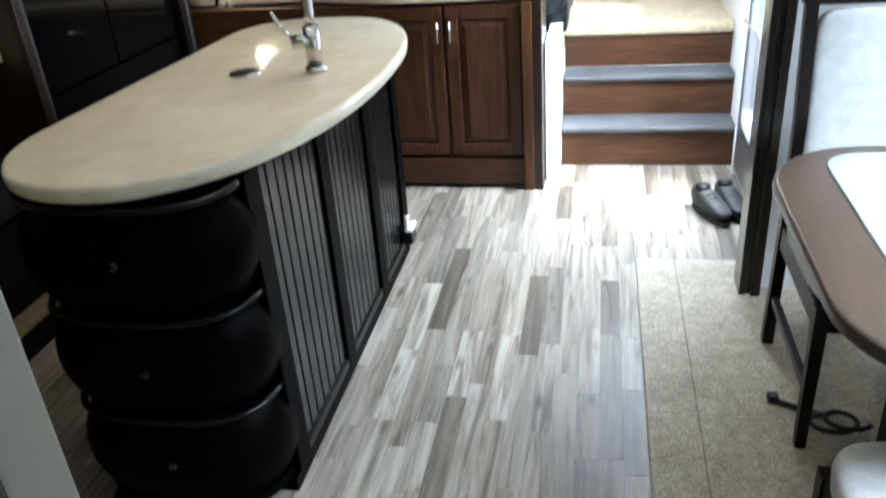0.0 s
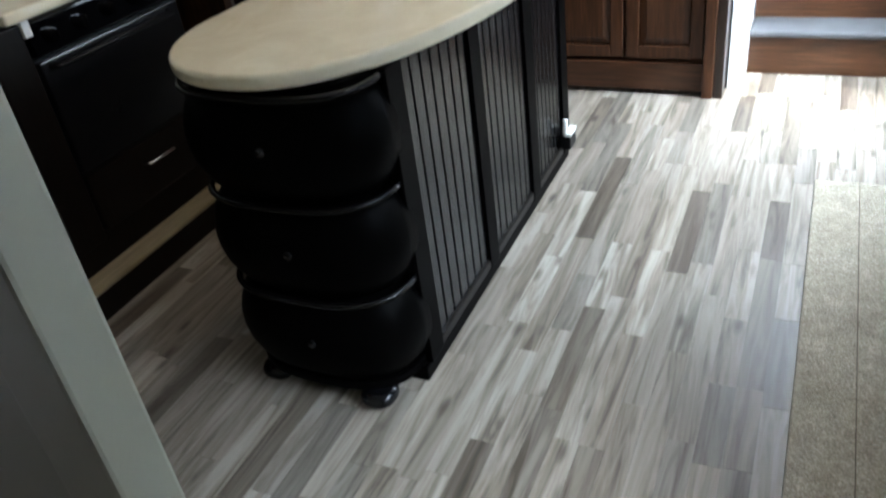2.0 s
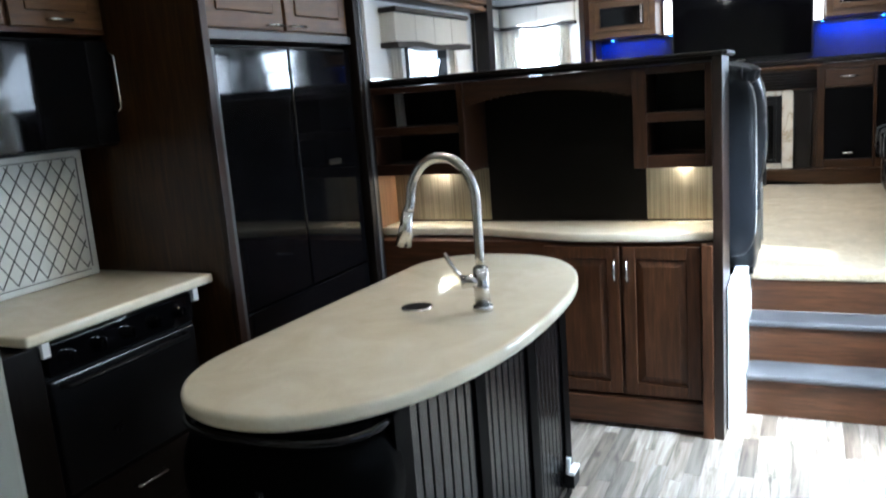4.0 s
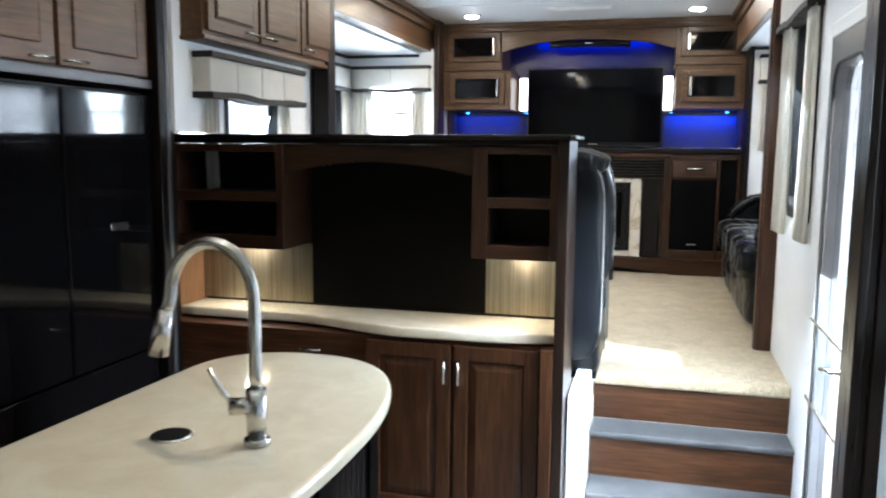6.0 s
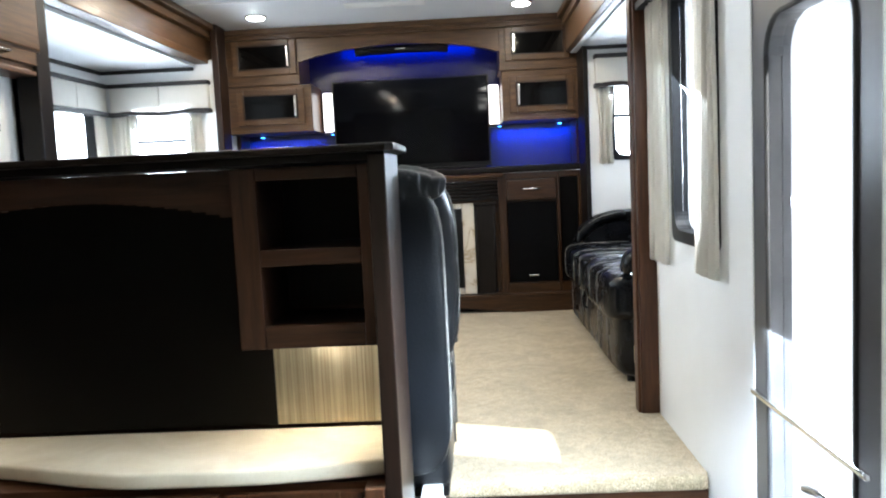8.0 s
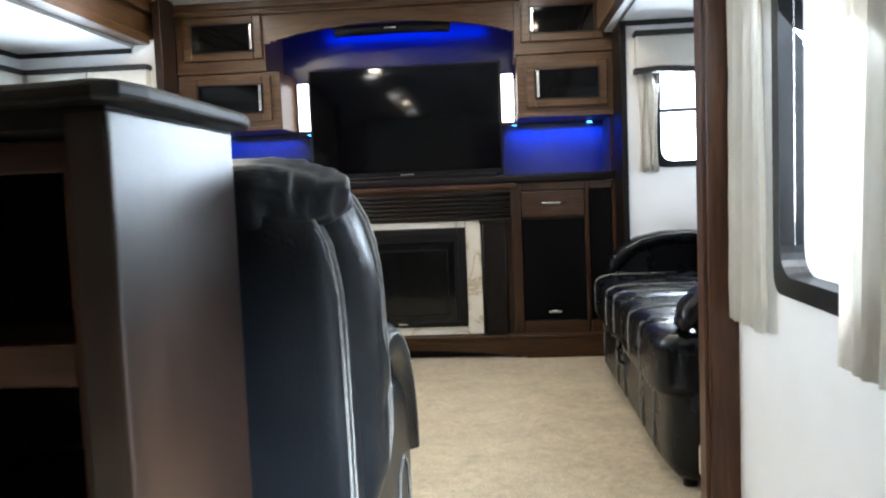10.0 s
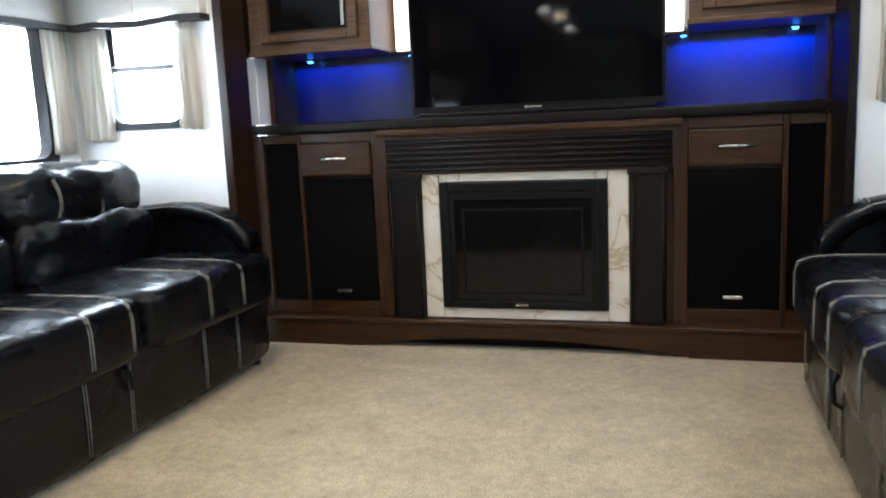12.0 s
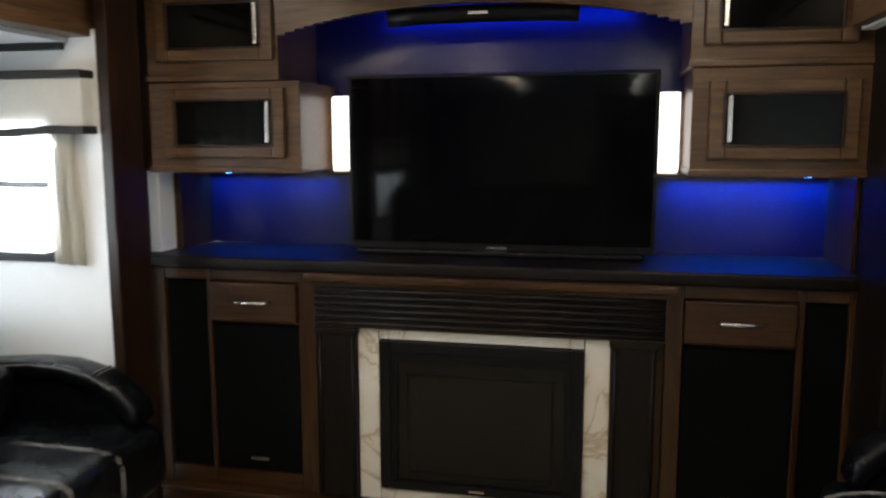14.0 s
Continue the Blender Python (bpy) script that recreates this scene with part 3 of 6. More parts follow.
# ---- windows, valances and curtains ----
def window(name, axis, pos, u0, u1, z0, z1, mid=None, frame=0.022, label="window with a dark rounded frame and clear glass"):
    """A framed pane in an opening; axis is the one it looks along."""
    w = thing(name, label, "window", kind="structure", at=((pos, (u0 + u1) / 2, z0) if axis == "x" else ((u0 + u1) / 2, pos, z0)))
    def q(a, b, c, d, e, f, bev=0.004):
        return B(e, f, a, b, c, d, bev) if axis == "x" else B(a, b, e, f, c, d, bev)
    lo, hi = pos - 0.012, pos + 0.03
    def loop(grow, r):
        pts = []
        for cu, cz, a0 in ((u1 + grow - r, z1 + grow - r, 0), (u0 - grow + r, z1 + grow - r, 90), (u0 - grow + r, z0 - grow + r, 180), (u1 + grow - r, z0 - grow + r, 270)):
            pts += [(cu + r * math.cos(radians(a0 + 15 * k)), cz + r * math.sin(radians(a0 + 15 * k))) for k in range(7)]
        return pts
    bm = bmesh.new()
    def ring(pts, p):
        return [bm.verts.new((p, c, d) if axis == "x" else (c, p, d)) for c, d in pts]
    # the frame stands a little proud on the room's side
    room = {"x": (-0.022 if pos > 0 else 0.050), "y": -0.022}[axis]
    back = pos + 0.03 if room < 0 else pos - 0.012
    rings = [ring(loop(0.010, 0.042), back), ring(loop(0.010, 0.042), pos + room), ring(loop(-frame, 0.060), pos + room), ring(loop(-frame, 0.060), back)]
    for a, b in zip(rings, rings[1:] + rings[:1]):
        for k in range(len(a)):
            bm.faces.new((a[k], a[(k + 1) % len(a)], b[(k + 1) % len(a)], b[k]))
    part("window_frame", bm, BLACK, w, "dark frame with rounded corners")
    if mid:
        part("meeting_rail", q(u0 + frame, u1 - frame, mid - 0.011, mid + 0.011, lo + 0.004, hi), GREYSTEEL, w)
    part("pane", q(u0 + frame, u1 - frame, z0 + frame, z1 - frame, pos + 0.008, pos + 0.012, 0), GLASS, w).visible_shadow = False
    return w


window("window_1", "x", 1.25, *SIDEWIN, frame=0.03)
window("window_2", "y", 7.776, 1.462, 1.86, 1.638, 2.19, mid=1.915)
window("window_3", "y", 7.776, -1.702, -1.303, 1.638, 2.158, mid=1.895)
window("window_4", "x", -1.925, 6.23, 7.61, 1.495, 2.136, frame=0.03)
window("window_5", "x", -1.315, 4.70, 5.24, 1.42, 1.95)
dinette_window = window("window_6", "x", 2.065, 1.2, 3.0, 1.05, 1.95)
for o in dinette_window.children:
    o.visible_shadow = True


for o in window("window_7", "x", 2.115, 6.20, 7.55, 1.50, 2.14, frame=0.03).children:
    o.visible_shadow = True


def curtain(name, axis, pos, u0, u1, z0, z1, depth=0.018, folds=4, out=1, seed=1):
    """A hanging panel with soft folds that gather at the top; out: the side of the wall it hangs on."""
    rnd = random.Random(seed)
    bm = bmesh.new()
    nu, nz = folds * 8, 10
    ph = [rnd.uniform(-0.5, 0.5) for _ in range(nz + 1)]
    rows = []
    for j in range(nz + 1):
        v = j / nz
        row = []
        for i in range(nu + 1):
            u = i / nu
            w = math.sin(u * folds * math.tau + 0.25 * ph[j]) * depth * (0.55 + 0.45 * v) + 0.25 * depth * math.sin(u * folds * 2.3 * math.tau + 1 + seed)
            uu = u0 + (u1 - u0) * u + 0.006 * math.sin(v * 5 + u * 9 + seed)
            z = z1 + (z0 - z1) * v + (0.006 * math.sin(u * folds * math.tau) if j == nz else 0)
            off = pos + out * (depth * 1.3 + w)
            row.append(bm.verts.new((off, uu, z) if axis == "x" else (uu, off, z)))
        rows.append(row)
    for a, b in zip(rows, rows[1:]):
        for i in range(nu):
            bm.faces.new((a[i], a[i + 1], b[i + 1], b[i]))
    bmesh.ops.solidify(bm, geom=bm.faces[:], thickness=0.002)
    ob = part(name, bm, FABRIC, None, "", True)
    return tagged(ob, "off-white pleated curtain panel hanging beside a window", "curtain", "curtains")


def valance(axis, pos, u0, u1, z0, z1, out=1, seams=1, deep=0.06):
    v = thing("valance", "padded off-white valance with dark brown rails above a window", "valance", "window valances",
              at=((pos, (u0 + u1) / 2, z0) if axis == "x" else ((u0 + u1) / 2, pos, z0)))
    a, b = sorted((pos, pos + out * deep))
    def q(c, d, e, f, g, h, bev):
        return B(g, h, c, d, e, f, bev, 3) if axis == "x" else B(c, d, g, h, e, f, bev, 3)
    n = seams + 1
    for k in range(n):
        c, d = u0 + (u1 - u0) * k / n, u0 + (u1 - u0) * (k + 1) / n
        part("padded_board", q(c + 0.0015, d - 0.0015, z0 + 0.02, z1 - 0.025, a, b, 0.007), FABRIC, v, "", True)
    a2, b2 = sorted((pos, pos + out * (deep + 0.014)))
    part("top_rail", q(u0 - 0.006, u1 + 0.006, z1 - 0.026, z1, a2, b2, 0.006), BROWNTRIM, v, "dark brown fabric rail")
    bm = bmesh.new()
    m = 14
    for k in range(m):
        c, d = u0 - 0.006 + (u1 - u0 + 0.012) * k / m, u0 - 0.006 + (u1 - u0 + 0.012) * (k + 1) / m
        dz = 0.006 * math.sin(k / m * math.tau * 1.5)
        if axis == "x":
            box(bm, a2, b2, c, d, z0 + dz, z0 + 0.026 + dz)
        else:
            box(bm, c, d, a2, b2, z0 + dz, z0 + 0.026 + dz)
    bmesh.ops.remove_doubles(bm, verts=bm.verts, dist=0.004)
    part("bottom_rail", bm, BROWNTRIM, v, "dark brown wavy lower rail")
    return v


valance("y", 7.761, -1.815, -1.16, 2.064, 2.275, -1)
valance("x", -1.89, 6.12, 7.692, 2.064, 2.275, 1, 3)
valance("y", 7.761, 1.357, 2.03, 2.098, 2.308, -1)
valance("x", -1.27, 4.44, 5.36, 1.815, 2.01, 1, 3, 0.085)
valance("x", 1.235, 4.77, 5.57, 2.16, 2.36, -1, 1, 0.05)
curtain("curtain", "y", 7.761, -1.336, -1.22, 1.625, 2.075, 0.015, 3, -1, 2)
curtain("curtain", "y", 7.761, -1.825, -1.665, 1.585, 2.075, 0.018, 4, -1, 3)
curtain("curtain", "x", -1.89, 7.585, 7.72, 1.54, 2.075, 0.020, 4, 1, 4)
curtain("curtain", "y", 7.761, 1.373, 1.467, 1.61, 2.109, 0.015, 3, -1, 5)
curtain("curtain", "x", 1.235, 5.33, 5.56, 1.23, 2.17, 0.020, 4, -1, 6)
curtain("curtain", "x", 1.235, 4.75, 4.94, 1.25, 2.17, 0.020, 4, -1, 7)
curtain("curtain", "x", -1.27, 4.50, 4.62, 1.42, 1.83, 0.012, 3, 1, 8)
curtain("curtain", "x", -1.27, 5.20, 5.34, 1.42, 1.83, 0.012, 3, 1, 9)

# ---- kitchen: island ----
island = thing("kitchen_island", "black kitchen island with bead-board sides and scalloped end", "kitchen island", at=(-0.45, 3.0, 0))
IX0, IX1, IY0, IY1 = -0.70, -0.165, 2.36, 3.66
part("carcass", B(IX0 + 0.02, IX1 - 0.03, IY0 - 0.06, IY1 - 0.02, 0.07, 0.895), ISLANDBLACK, island)
part("toe_board", B(IX0 + 0.05, IX1 - 0.004, IY0 - 0.09, IY1 - 0.005, 0.0, 0.045, 0.004), ISLANDBLACK, island)
for a, b in ((IY0 - 0.06, IY0 + 0.02), (2.765, 2.84), (3.205, 3.285), (IY1 - 0.075, IY1)):
    part("post", B(IX1 - 0.03, IX1, a, b, 0.04, 0.895, 0.004), ISLANDBLACK, island, "black square post")
part("rail", B(IX1 - 0.028, IX1 - 0.003, IY0 + 0.02, IY1 - 0.075, 0.045, 0.075, 0.003), ESPRESSO, island)
for a, b in ((IY0 + 0.02, 2.765), (2.84, 3.205), (3.285, IY1 - 0.075)):
    n = 7
    w = (b - a) / n
    for k in range(n):
        part("bead_board", B(IX1 - 0.028, IX1 - 0.010, a + k * w + 0.003, a + (k + 1) * w - 0.003, 0.075, 0.895, 0.004, 2), BLACKPAINT, island)
part("side_panel", B(IX0, IX0 + 0.02, IY0 - 0.06, IY1 - 0.02, 0.05, 0.895, 0.004), ISLANDBLACK, island)


def bow(grow, n=26):
    """The bowed end of the island in plan, from the room side round to the kitchen side."""
    cx, half = (IX0 + IX1) / 2, (IX1 - IX0) / 2 - 0.006
    pts = []
    for k in range(n + 1):
        a = math.pi * k / n
        c, d = math.cos(a), max(0.0, math.sin(a))
        pts.append((cx + (half + grow) * math.copysign(abs(c) ** 0.72, c), IY0 - 0.045 - (0.195 + grow) * d ** 0.72))
    return pts


def bowed_drawer(z0, z1, swell):
    """A drawer front that follows the bow and swells out between its upper and lower edges."""
    bm = bmesh.new()
    m = 12
    rows = []
    for j in range(m + 1):
        u = j / m
        g = -0.030 + swell * max(0.0, math.sin(math.pi * u)) ** 0.7
        rows.append([bm.verts.new((x, y, z0 + (z1 - z0) * u)) for x, y in bow(g)])
    for a, b in zip(rows, rows[1:]):
        for k in range(len(a) - 1):
            bm.faces.new((a[k], a[k + 1], b[k + 1], b[k]))
    bm.faces.new(rows[0][::-1])
    bm.faces.new(rows[-1])
    bm.faces.new([r[0] for r in rows] + [r[-1] for r in rows[::-1]])
    return bm


KNOB = (-0.40, 2.12)
for z0, z1 in ((0.070, 0.325), (0.345, 0.600), (0.620, 0.875)):
    d = part("drawer_front", bowed_drawer(z0, z1, 0.045), ISLANDBLACK, island, "black bow-front drawer", True)
    edge = [(x, y, z1 + 0.008) for x, y in bow(-0.006)]
    part("lip", tube(bmesh.new(), edge, 0.009, 8), BLACKPAINT, d, "rounded glossy black lip", True)
    kz = (z0 + z1) / 2 + 0.02
    bm = tube(bmesh.new(), [(KNOB[0], KNOB[1] + 0.03, kz), (KNOB[0], KNOB[1] - 0.018, kz)], lambda u: 0.007 + 0.008 * max(0.0, u - 0.4), 10)
    part("knob", bm, BLACKGLOSS, d, "small round black knob", True)
part("base_band", slab(bmesh.new(), bow(-0.012), 0.045, 0.070, 0.004, 2), ISLANDBLACK, island)
part("top_band", slab(bmesh.new(), bow(-0.030), 0.875, 0.897), ISLANDBLACK, island)
for x, y in ((-0.60, 2.185), (-0.265, 2.165)):
    part("bun_foot", cushion(bmesh.new(), x - 0.05, x + 0.05, y - 0.05, y + 0.05, 0.0, 0.055, 2.4, 8), BLACKGLOSS, island, "rounded glossy black foot", True)


def island_outline(n=24):
    """The worktop in plan: a nearly straight kitchen side, a long swelling room side, round ends."""
    def arc(cx, cy, rx, ry, a0, a1, p):
        out = []
        for k in range(n):
            a = radians(a0 + (a1 - a0) * k / n)
            c, d = math.cos(a), math.sin(a)
            out.append((cx + rx * math.copysign(abs(c) ** p, c), cy + ry * math.copysign(abs(d) ** p, d)))
        return out
    pts = arc(-0.42, 3.02, 0.414, 0.740, 0, 90, 0.80)
    pts += arc(-0.42, 3.45, 0.305, 0.310, 90, 180, 0.86)
    pts += arc(-0.46, 2.47, 0.318, 0.348, 180, 270, 0.92)
    pts += arc(-0.46, 3.02, 0.454, 0.898, 270, 360, 0.93)
    return pts


tagged(part("island_worktop", slab(bmesh.new(), island_outline(), 0.898, 0.94, 0.014, 4), QUARTZ, None, "", True),
       "glossy cream quartz worktop with rounded ends on the island", "worktop")

faucet = thing("kitchen_faucet", "brushed nickel gooseneck faucet on the island worktop", "faucet", at=(-0.214, 2.975, 0.94))
FX, FY = -0.214, 2.975
part("base", cyl(cyl(bmesh.new(), (FX, FY, 0.94), (FX, FY, 0.955), 0.030), (FX, FY, 0.955), (FX, FY, 1.07), 0.023), STEEL, faucet, "", True)
pts = [(FX, FY, z) for z in np.linspace(1.06, 1.27, 6)]
pts += [(FX - 0.105 + 0.105 * math.cos(a), FY, 1.27 + 0.128 * math.sin(a)) for a in np.linspace(0, math.pi, 16)][1:]
pts += [(FX - 0.215, FY - 0.004, 1.25), (FX - 0.222, FY - 0.006, 1.235)]
part("gooseneck", tube(bmesh.new(), pts, 0.0145, 14), STEEL, faucet, "", True)
part("spray_head", cyl(bmesh.new(), (FX - 0.220, FY - 0.006, 1.24), (FX - 0.243, FY - 0.012, 1.135), 0.017, 0.025), STEEL, faucet, "", True)
part("side_valve", cyl(bmesh.new(), (FX, FY, 1.03), (FX - 0.055, FY - 0.02, 1.03), 0.020), STEEL, faucet, "", True)
part("lever", tube(bmesh.new(), [(FX - 0.05, FY - 0.018, 1.035), (FX - 0.075, FY - 0.02, 1.065), (FX - 0.105, FY - 0.02, 1.115)], 0.0065), STEEL, faucet, "", True)
cap = thing("sink_drain_cap", "round steel pop-up cap flush in the worktop", "drain cap", at=(-0.43, 2.967, 0.94))
part("ring", cyl(bmesh.new(), (-0.43, 2.967, 0.9402), (-0.43, 2.967, 0.944), 0.050, 0.047, 32), STEEL, cap, "", True)
part("dark_slot", cyl(bmesh.new(), (-0.43, 2.967, 0.944), (-0.43, 2.967, 0.9455), 0.042, 0.042, 32), BLACK, cap, "dark drain opening")

outlet = thing("power_outlet", "black outlet box with a white tag low on the island", "outlet", at=(-0.15, 3.58, 0.1))
part("box", B(-0.170, -0.13, 3.55, 3.63, 0.075, 0.135, 0.005), BLACK, outlet)
part("tag", B(-0.150, -0.123, 3.535, 3.615, 0.137, 0.152, 0.004), WHITEPL, outlet, "white paper tag")
bm = tube(bmesh.new(), [(-0.15, 3.55, 0.14), (-0.145, 3.535, 0.17), (-0.14, 3.525, 0.205), (-0.14, 3.53, 0.215)], 0.010)
part("plug", bm, WHITEPL, outlet, "white plug", True)

# ---- kitchen: slide with stove and refrigerator ----
KX = -1.50
# solid dark front edge drawn in place of the shadow gap below the lip
tagged(part("floor_kitchen_slide", B(-2.10, -1.335, 1.15, 4.42, 0.0, 0.098), ESPRESSO), "raised kitchen slide-out floor, dark edge standing for the shadow gap", "floor", kind="structure")
tagged(part("trim_slide_lip", B(-1.42, -1.325, 1.15, 4.25, 0.10, 0.115, 0.004), wood("pale_lip", (0.22, 0.17, 0.10), (0.34, 0.28, 0.18), (0.44, 0.37, 0.26), "y")), "pale wooden lip of the kitchen slide-out", "trim", kind="structure")
tagged(part("trim_slide_kick", B(-2.10, -1.425, 1.15, 4.25, 0.10, 0.22), ESPRESSO), "dark kick board under the stove cabinets", "trim", kind="structure")
BEFORE = set(bpy.data.objects)
stove = thing("stove", "black gas range built in under the cream worktop", "stove", at=(-1.85, 2.9, 0.07))
SX = -1.60
part("body", B(-2.28, SX - 0.03, 2.69, 3.36, 0.07, 0.875), BLACK, stove)
d = part("oven_door", B(SX - 0.03, SX, 2.705, 3.34, 0.33, 0.74, 0.008), OVENGLASS, stove, "black glass oven door")
part("door_bar", tube(bmesh.new(), [(SX, 2.74, 0.715), (SX + 0.035, 2.75, 0.715), (SX + 0.035, 3.27, 0.715), (SX, 3.28, 0.715)], 0.010), BLACK, d, "", True)
part("control_panel", B(SX - 0.03, SX + 0.004, 2.705, 3.34, 0.755, 0.87, 0.008), BLACKGLOSS, stove, "glossy black control panel")
for k in range(5):
    y = 2.78 + k * 0.122
    bm = cyl(cyl(bmesh.new(), (SX + 0.004, y, 0.812), (SX + 0.010, y, 0.812), 0.028), (SX + 0.010, y, 0.812), (SX + 0.034, y, 0.812), 0.022, 0.018)
    part("knob", box(bm, SX + 0.030, SX + 0.040, y - 0.004, y + 0.004, 0.794, 0.830, 0.002), BLACKGLOSS, stove, "glossy black control knob")
dr = part("lower_drawer", B(SX - 0.03, SX, 2.705, 3.34, 0.09, 0.315, 0.008), ESPRESSO, stove, "dark lower drawer")
part("pull", tube(bmesh.new(), [(SX, 2.95, 0.235), (SX + 0.028, 2.96, 0.235), (SX + 0.028, 3.08, 0.235), (SX, 3.09, 0.235)], 0.006), STEEL, dr, "", True)
unit = thing("base_cabinet", "dark espresso base cabinet beside the stove", "cabinet", at=(-1.9, 1.8, 0.07))
part("body", B(-2.28, SX - 0.02, 1.28, 2.685, 0.07, 0.875), ESPRESSO, unit)
part("end_stile", B(SX - 0.02, SX + 0.004, 2.56, 2.685, 0.07, 0.875, 0.004), ESPRESSO, unit, "dark espresso stile beside the stove")
tagged(part("stove_worktop", B(-2.33, SX + 0.03, 2.628, 3.445, 0.885, 0.925, 0.012, 3), QUARTZ, None, "", True), "cream quartz worktop over the stove cabinets", "worktop")
for y in (2.70, 3.355):
    tagged(part("worktop_bracket", B(SX - 0.01, SX + 0.014, y - 0.014, y + 0.014, 0.83, 0.885, 0.003), WHITEPL), "small white bracket under the worktop edge", "bracket", "worktop brackets")

splash = thing("backsplash", "pale backsplash panel with a diagonal lattice behind the stove", "backsplash", at=(-2.3, 3.0, 0.93))
part("panel", B(-2.335, -2.119, 1.30, 3.385, 0.926, 1.462, 0.006), TILE, splash)
lattice = bmesh.new()
pitch, ya, yb, za, zb = 0.062, 2.40, 3.345, 0.965, 1.43
for s in (1, -1):
    k = -12
    while k < 48:
        c = ya + k * pitch
        pts = []
        for i in range(41):
            z = za + (zb - za) * i / 40
            y = c + s * (z - za) * 0.62
            if ya <= y <= yb:
                pts.append((-2.118 - (0.001 if s < 0 else 0), y, z))
        if len(pts) > 2:
            tube(lattice, [pts[0], pts[-1]], 0.0026, 4)
        k += 1
part("lattice_line", lattice, plain("lattice_grout", (0.05, 0.047, 0.044), 0.6), splash, "thin dark diagonal lines")
bm = bmesh.new()
for q in ((ya, yb, za - 0.012, za - 0.008), (ya, yb, zb + 0.004, zb + 0.008)):
    box(bm, -2.120, -2.116, *q)
box(bm, -2.120, -2.116, yb + 0.006, yb + 0.010, za, zb)
part("border_line", bm, plain("lattice_border", (0.10, 0.095, 0.09), 0.6), splash)

mw = thing("microwave", "black built-in microwave with a glossy door over the stove", "microwave", at=(-2.0, 3.0, 1.52))
part("body", B(-2.33, -1.97, 2.62, 3.44, 1.47, 1.90), BLACK, mw)
part("door", B(-1.97, -1.945, 2.62, 3.335, 1.48, 1.89, 0.006), BLACKGLOSS, mw, "black glass door")
part("control_panel", B(-1.97, -1.948, 3.34, 3.44, 1.48, 1.89, 0.006), BLACK, mw)
part("handle", tube(bmesh.new(), [(-1.945, 3.43, 1.60), (-1.91, 3.43, 1.62), (-1.91, 3.43, 1.83), (-1.945, 3.43, 1.85)], 0.008), STEEL, mw, "chrome bar", True)
uc = thing("wall_cabinet", "brown wooden wall cabinet above the microwave", "cabinet", "kitchen wall cabinets", at=(-2.1, 3.0, 1.92))
part("body", B(-2.33, -1.93, 1.30, 3.42, 1.915, 2.74), CHERRY_Y, uc)
for a, b in ((2.62, 3.0), (3.02, 3.40)):
    dd = part("door", B(-1.93, -1.912, a, b, 1.935, 2.43, 0.004), MAPLE_Y, uc)
    part("raised_panel", B(-1.912, -1.906, a + 0.06, b - 0.06, 1.995, 2.37, 0.005), MAPLE_Y, dd)
    part("handle", tube(bmesh.new(), [(-1.912, a + 0.14, 1.962), (-1.886, a + 0.15, 1.962), (-1.886, a + 0.23, 1.962), (-1.912, a + 0.24, 1.962)], 0.006), STEEL, dd, "", True)

surround = thing("refrigerator_cabinet", "tall dark cherry cabinet round the refrigerator", "cabinet", at=(-1.9, 4.0, 0.0))
part("side_panel", B(-2.33, KX, 3.45, 3.475, 0.06, 2.74), WALNUT, surround, "brown wooden side panel")
part("side_panel", B(-2.33, KX + 0.01, 4.53, 4.655, 0.06, 2.74), ESPRESSO, surround, "dark end panel")
part("edge_trim", B(KX, KX + 0.03, 3.445, 3.485, 0.06, 2.74, 0.004), DARKCHERRY, surround)
part("edge_trim", B(KX, KX + 0.035, 4.52, 4.56, 0.06, 2.74, 0.004), ESPRESSO, surround)
part("edge_strip", B(KX + 0.012, KX + 0.04, 4.56, 4.585, 0.06, 2.74, 0.004), GREYSTEEL, surround, "grey metal edge strip")
part("top_box", B(-2.33, KX - 0.02, 3.475, 4.53, 1.865, 2.74), CHERRY_Y, surround)
part("rail", B(KX - 0.02, KX + 0.004, 3.485, 4.52, 1.862, 1.90, 0.004), GREYSTEEL, surround, "grey ledge above the refrigerator")
for a, b in ((3.50, 3.99), (4.01, 4.50)):
    dd = part("door", B(KX - 0.02, KX, a, b, 1.91, 2.42, 0.004), MAPLE_Y, surround)
    part("raised_panel", B(KX, KX + 0.007, a + 0.07, b - 0.07, 1.98, 2.35, 0.006), MAPLE_Y, dd)
    hy = b - 0.12 if a < 3.6 else a + 0.02
    part("handle", tube(bmesh.new(), [(KX, hy, 1.93), (KX + 0.026, hy + 0.01, 1.93), (KX + 0.026, hy + 0.09, 1.93), (KX, hy + 0.10, 1.93)], 0.006), STEEL, dd, "", True)
fridge = thing("refrigerator", "glossy black french-door refrigerator in a wooden surround", "refrigerator", at=(-1.9, 4.0, 0.06))
part("body", B(-2.30, KX - 0.05, 3.50, 4.51, 0.07, 1.845), BLACK, fridge)
for a, b in ((3.505, 4.005), (4.013, 4.51)):
    part("door", B(KX - 0.05, KX - 0.005, a, b, 0.72, 1.835, 0.008, 3), BLACKGLOSS, fridge, "glossy black door")
part("freezer_drawer", B(KX - 0.05, KX - 0.005, 3.505, 4.51, 0.10, 0.71, 0.008, 3), BLACKGLOSS, fridge, "glossy black drawer")
part("badge", B(KX - 0.006, KX - 0.001, 4.24, 4.34, 1.27, 1.30, 0.002), STEEL, fridge, "small silver badge")
part("door_seam_trim", B(KX - 0.008, KX - 0.002, 3.52, 3.535, 0.1, 1.83), GREYSTEEL, fridge)

settle(BEFORE, GALLEY)

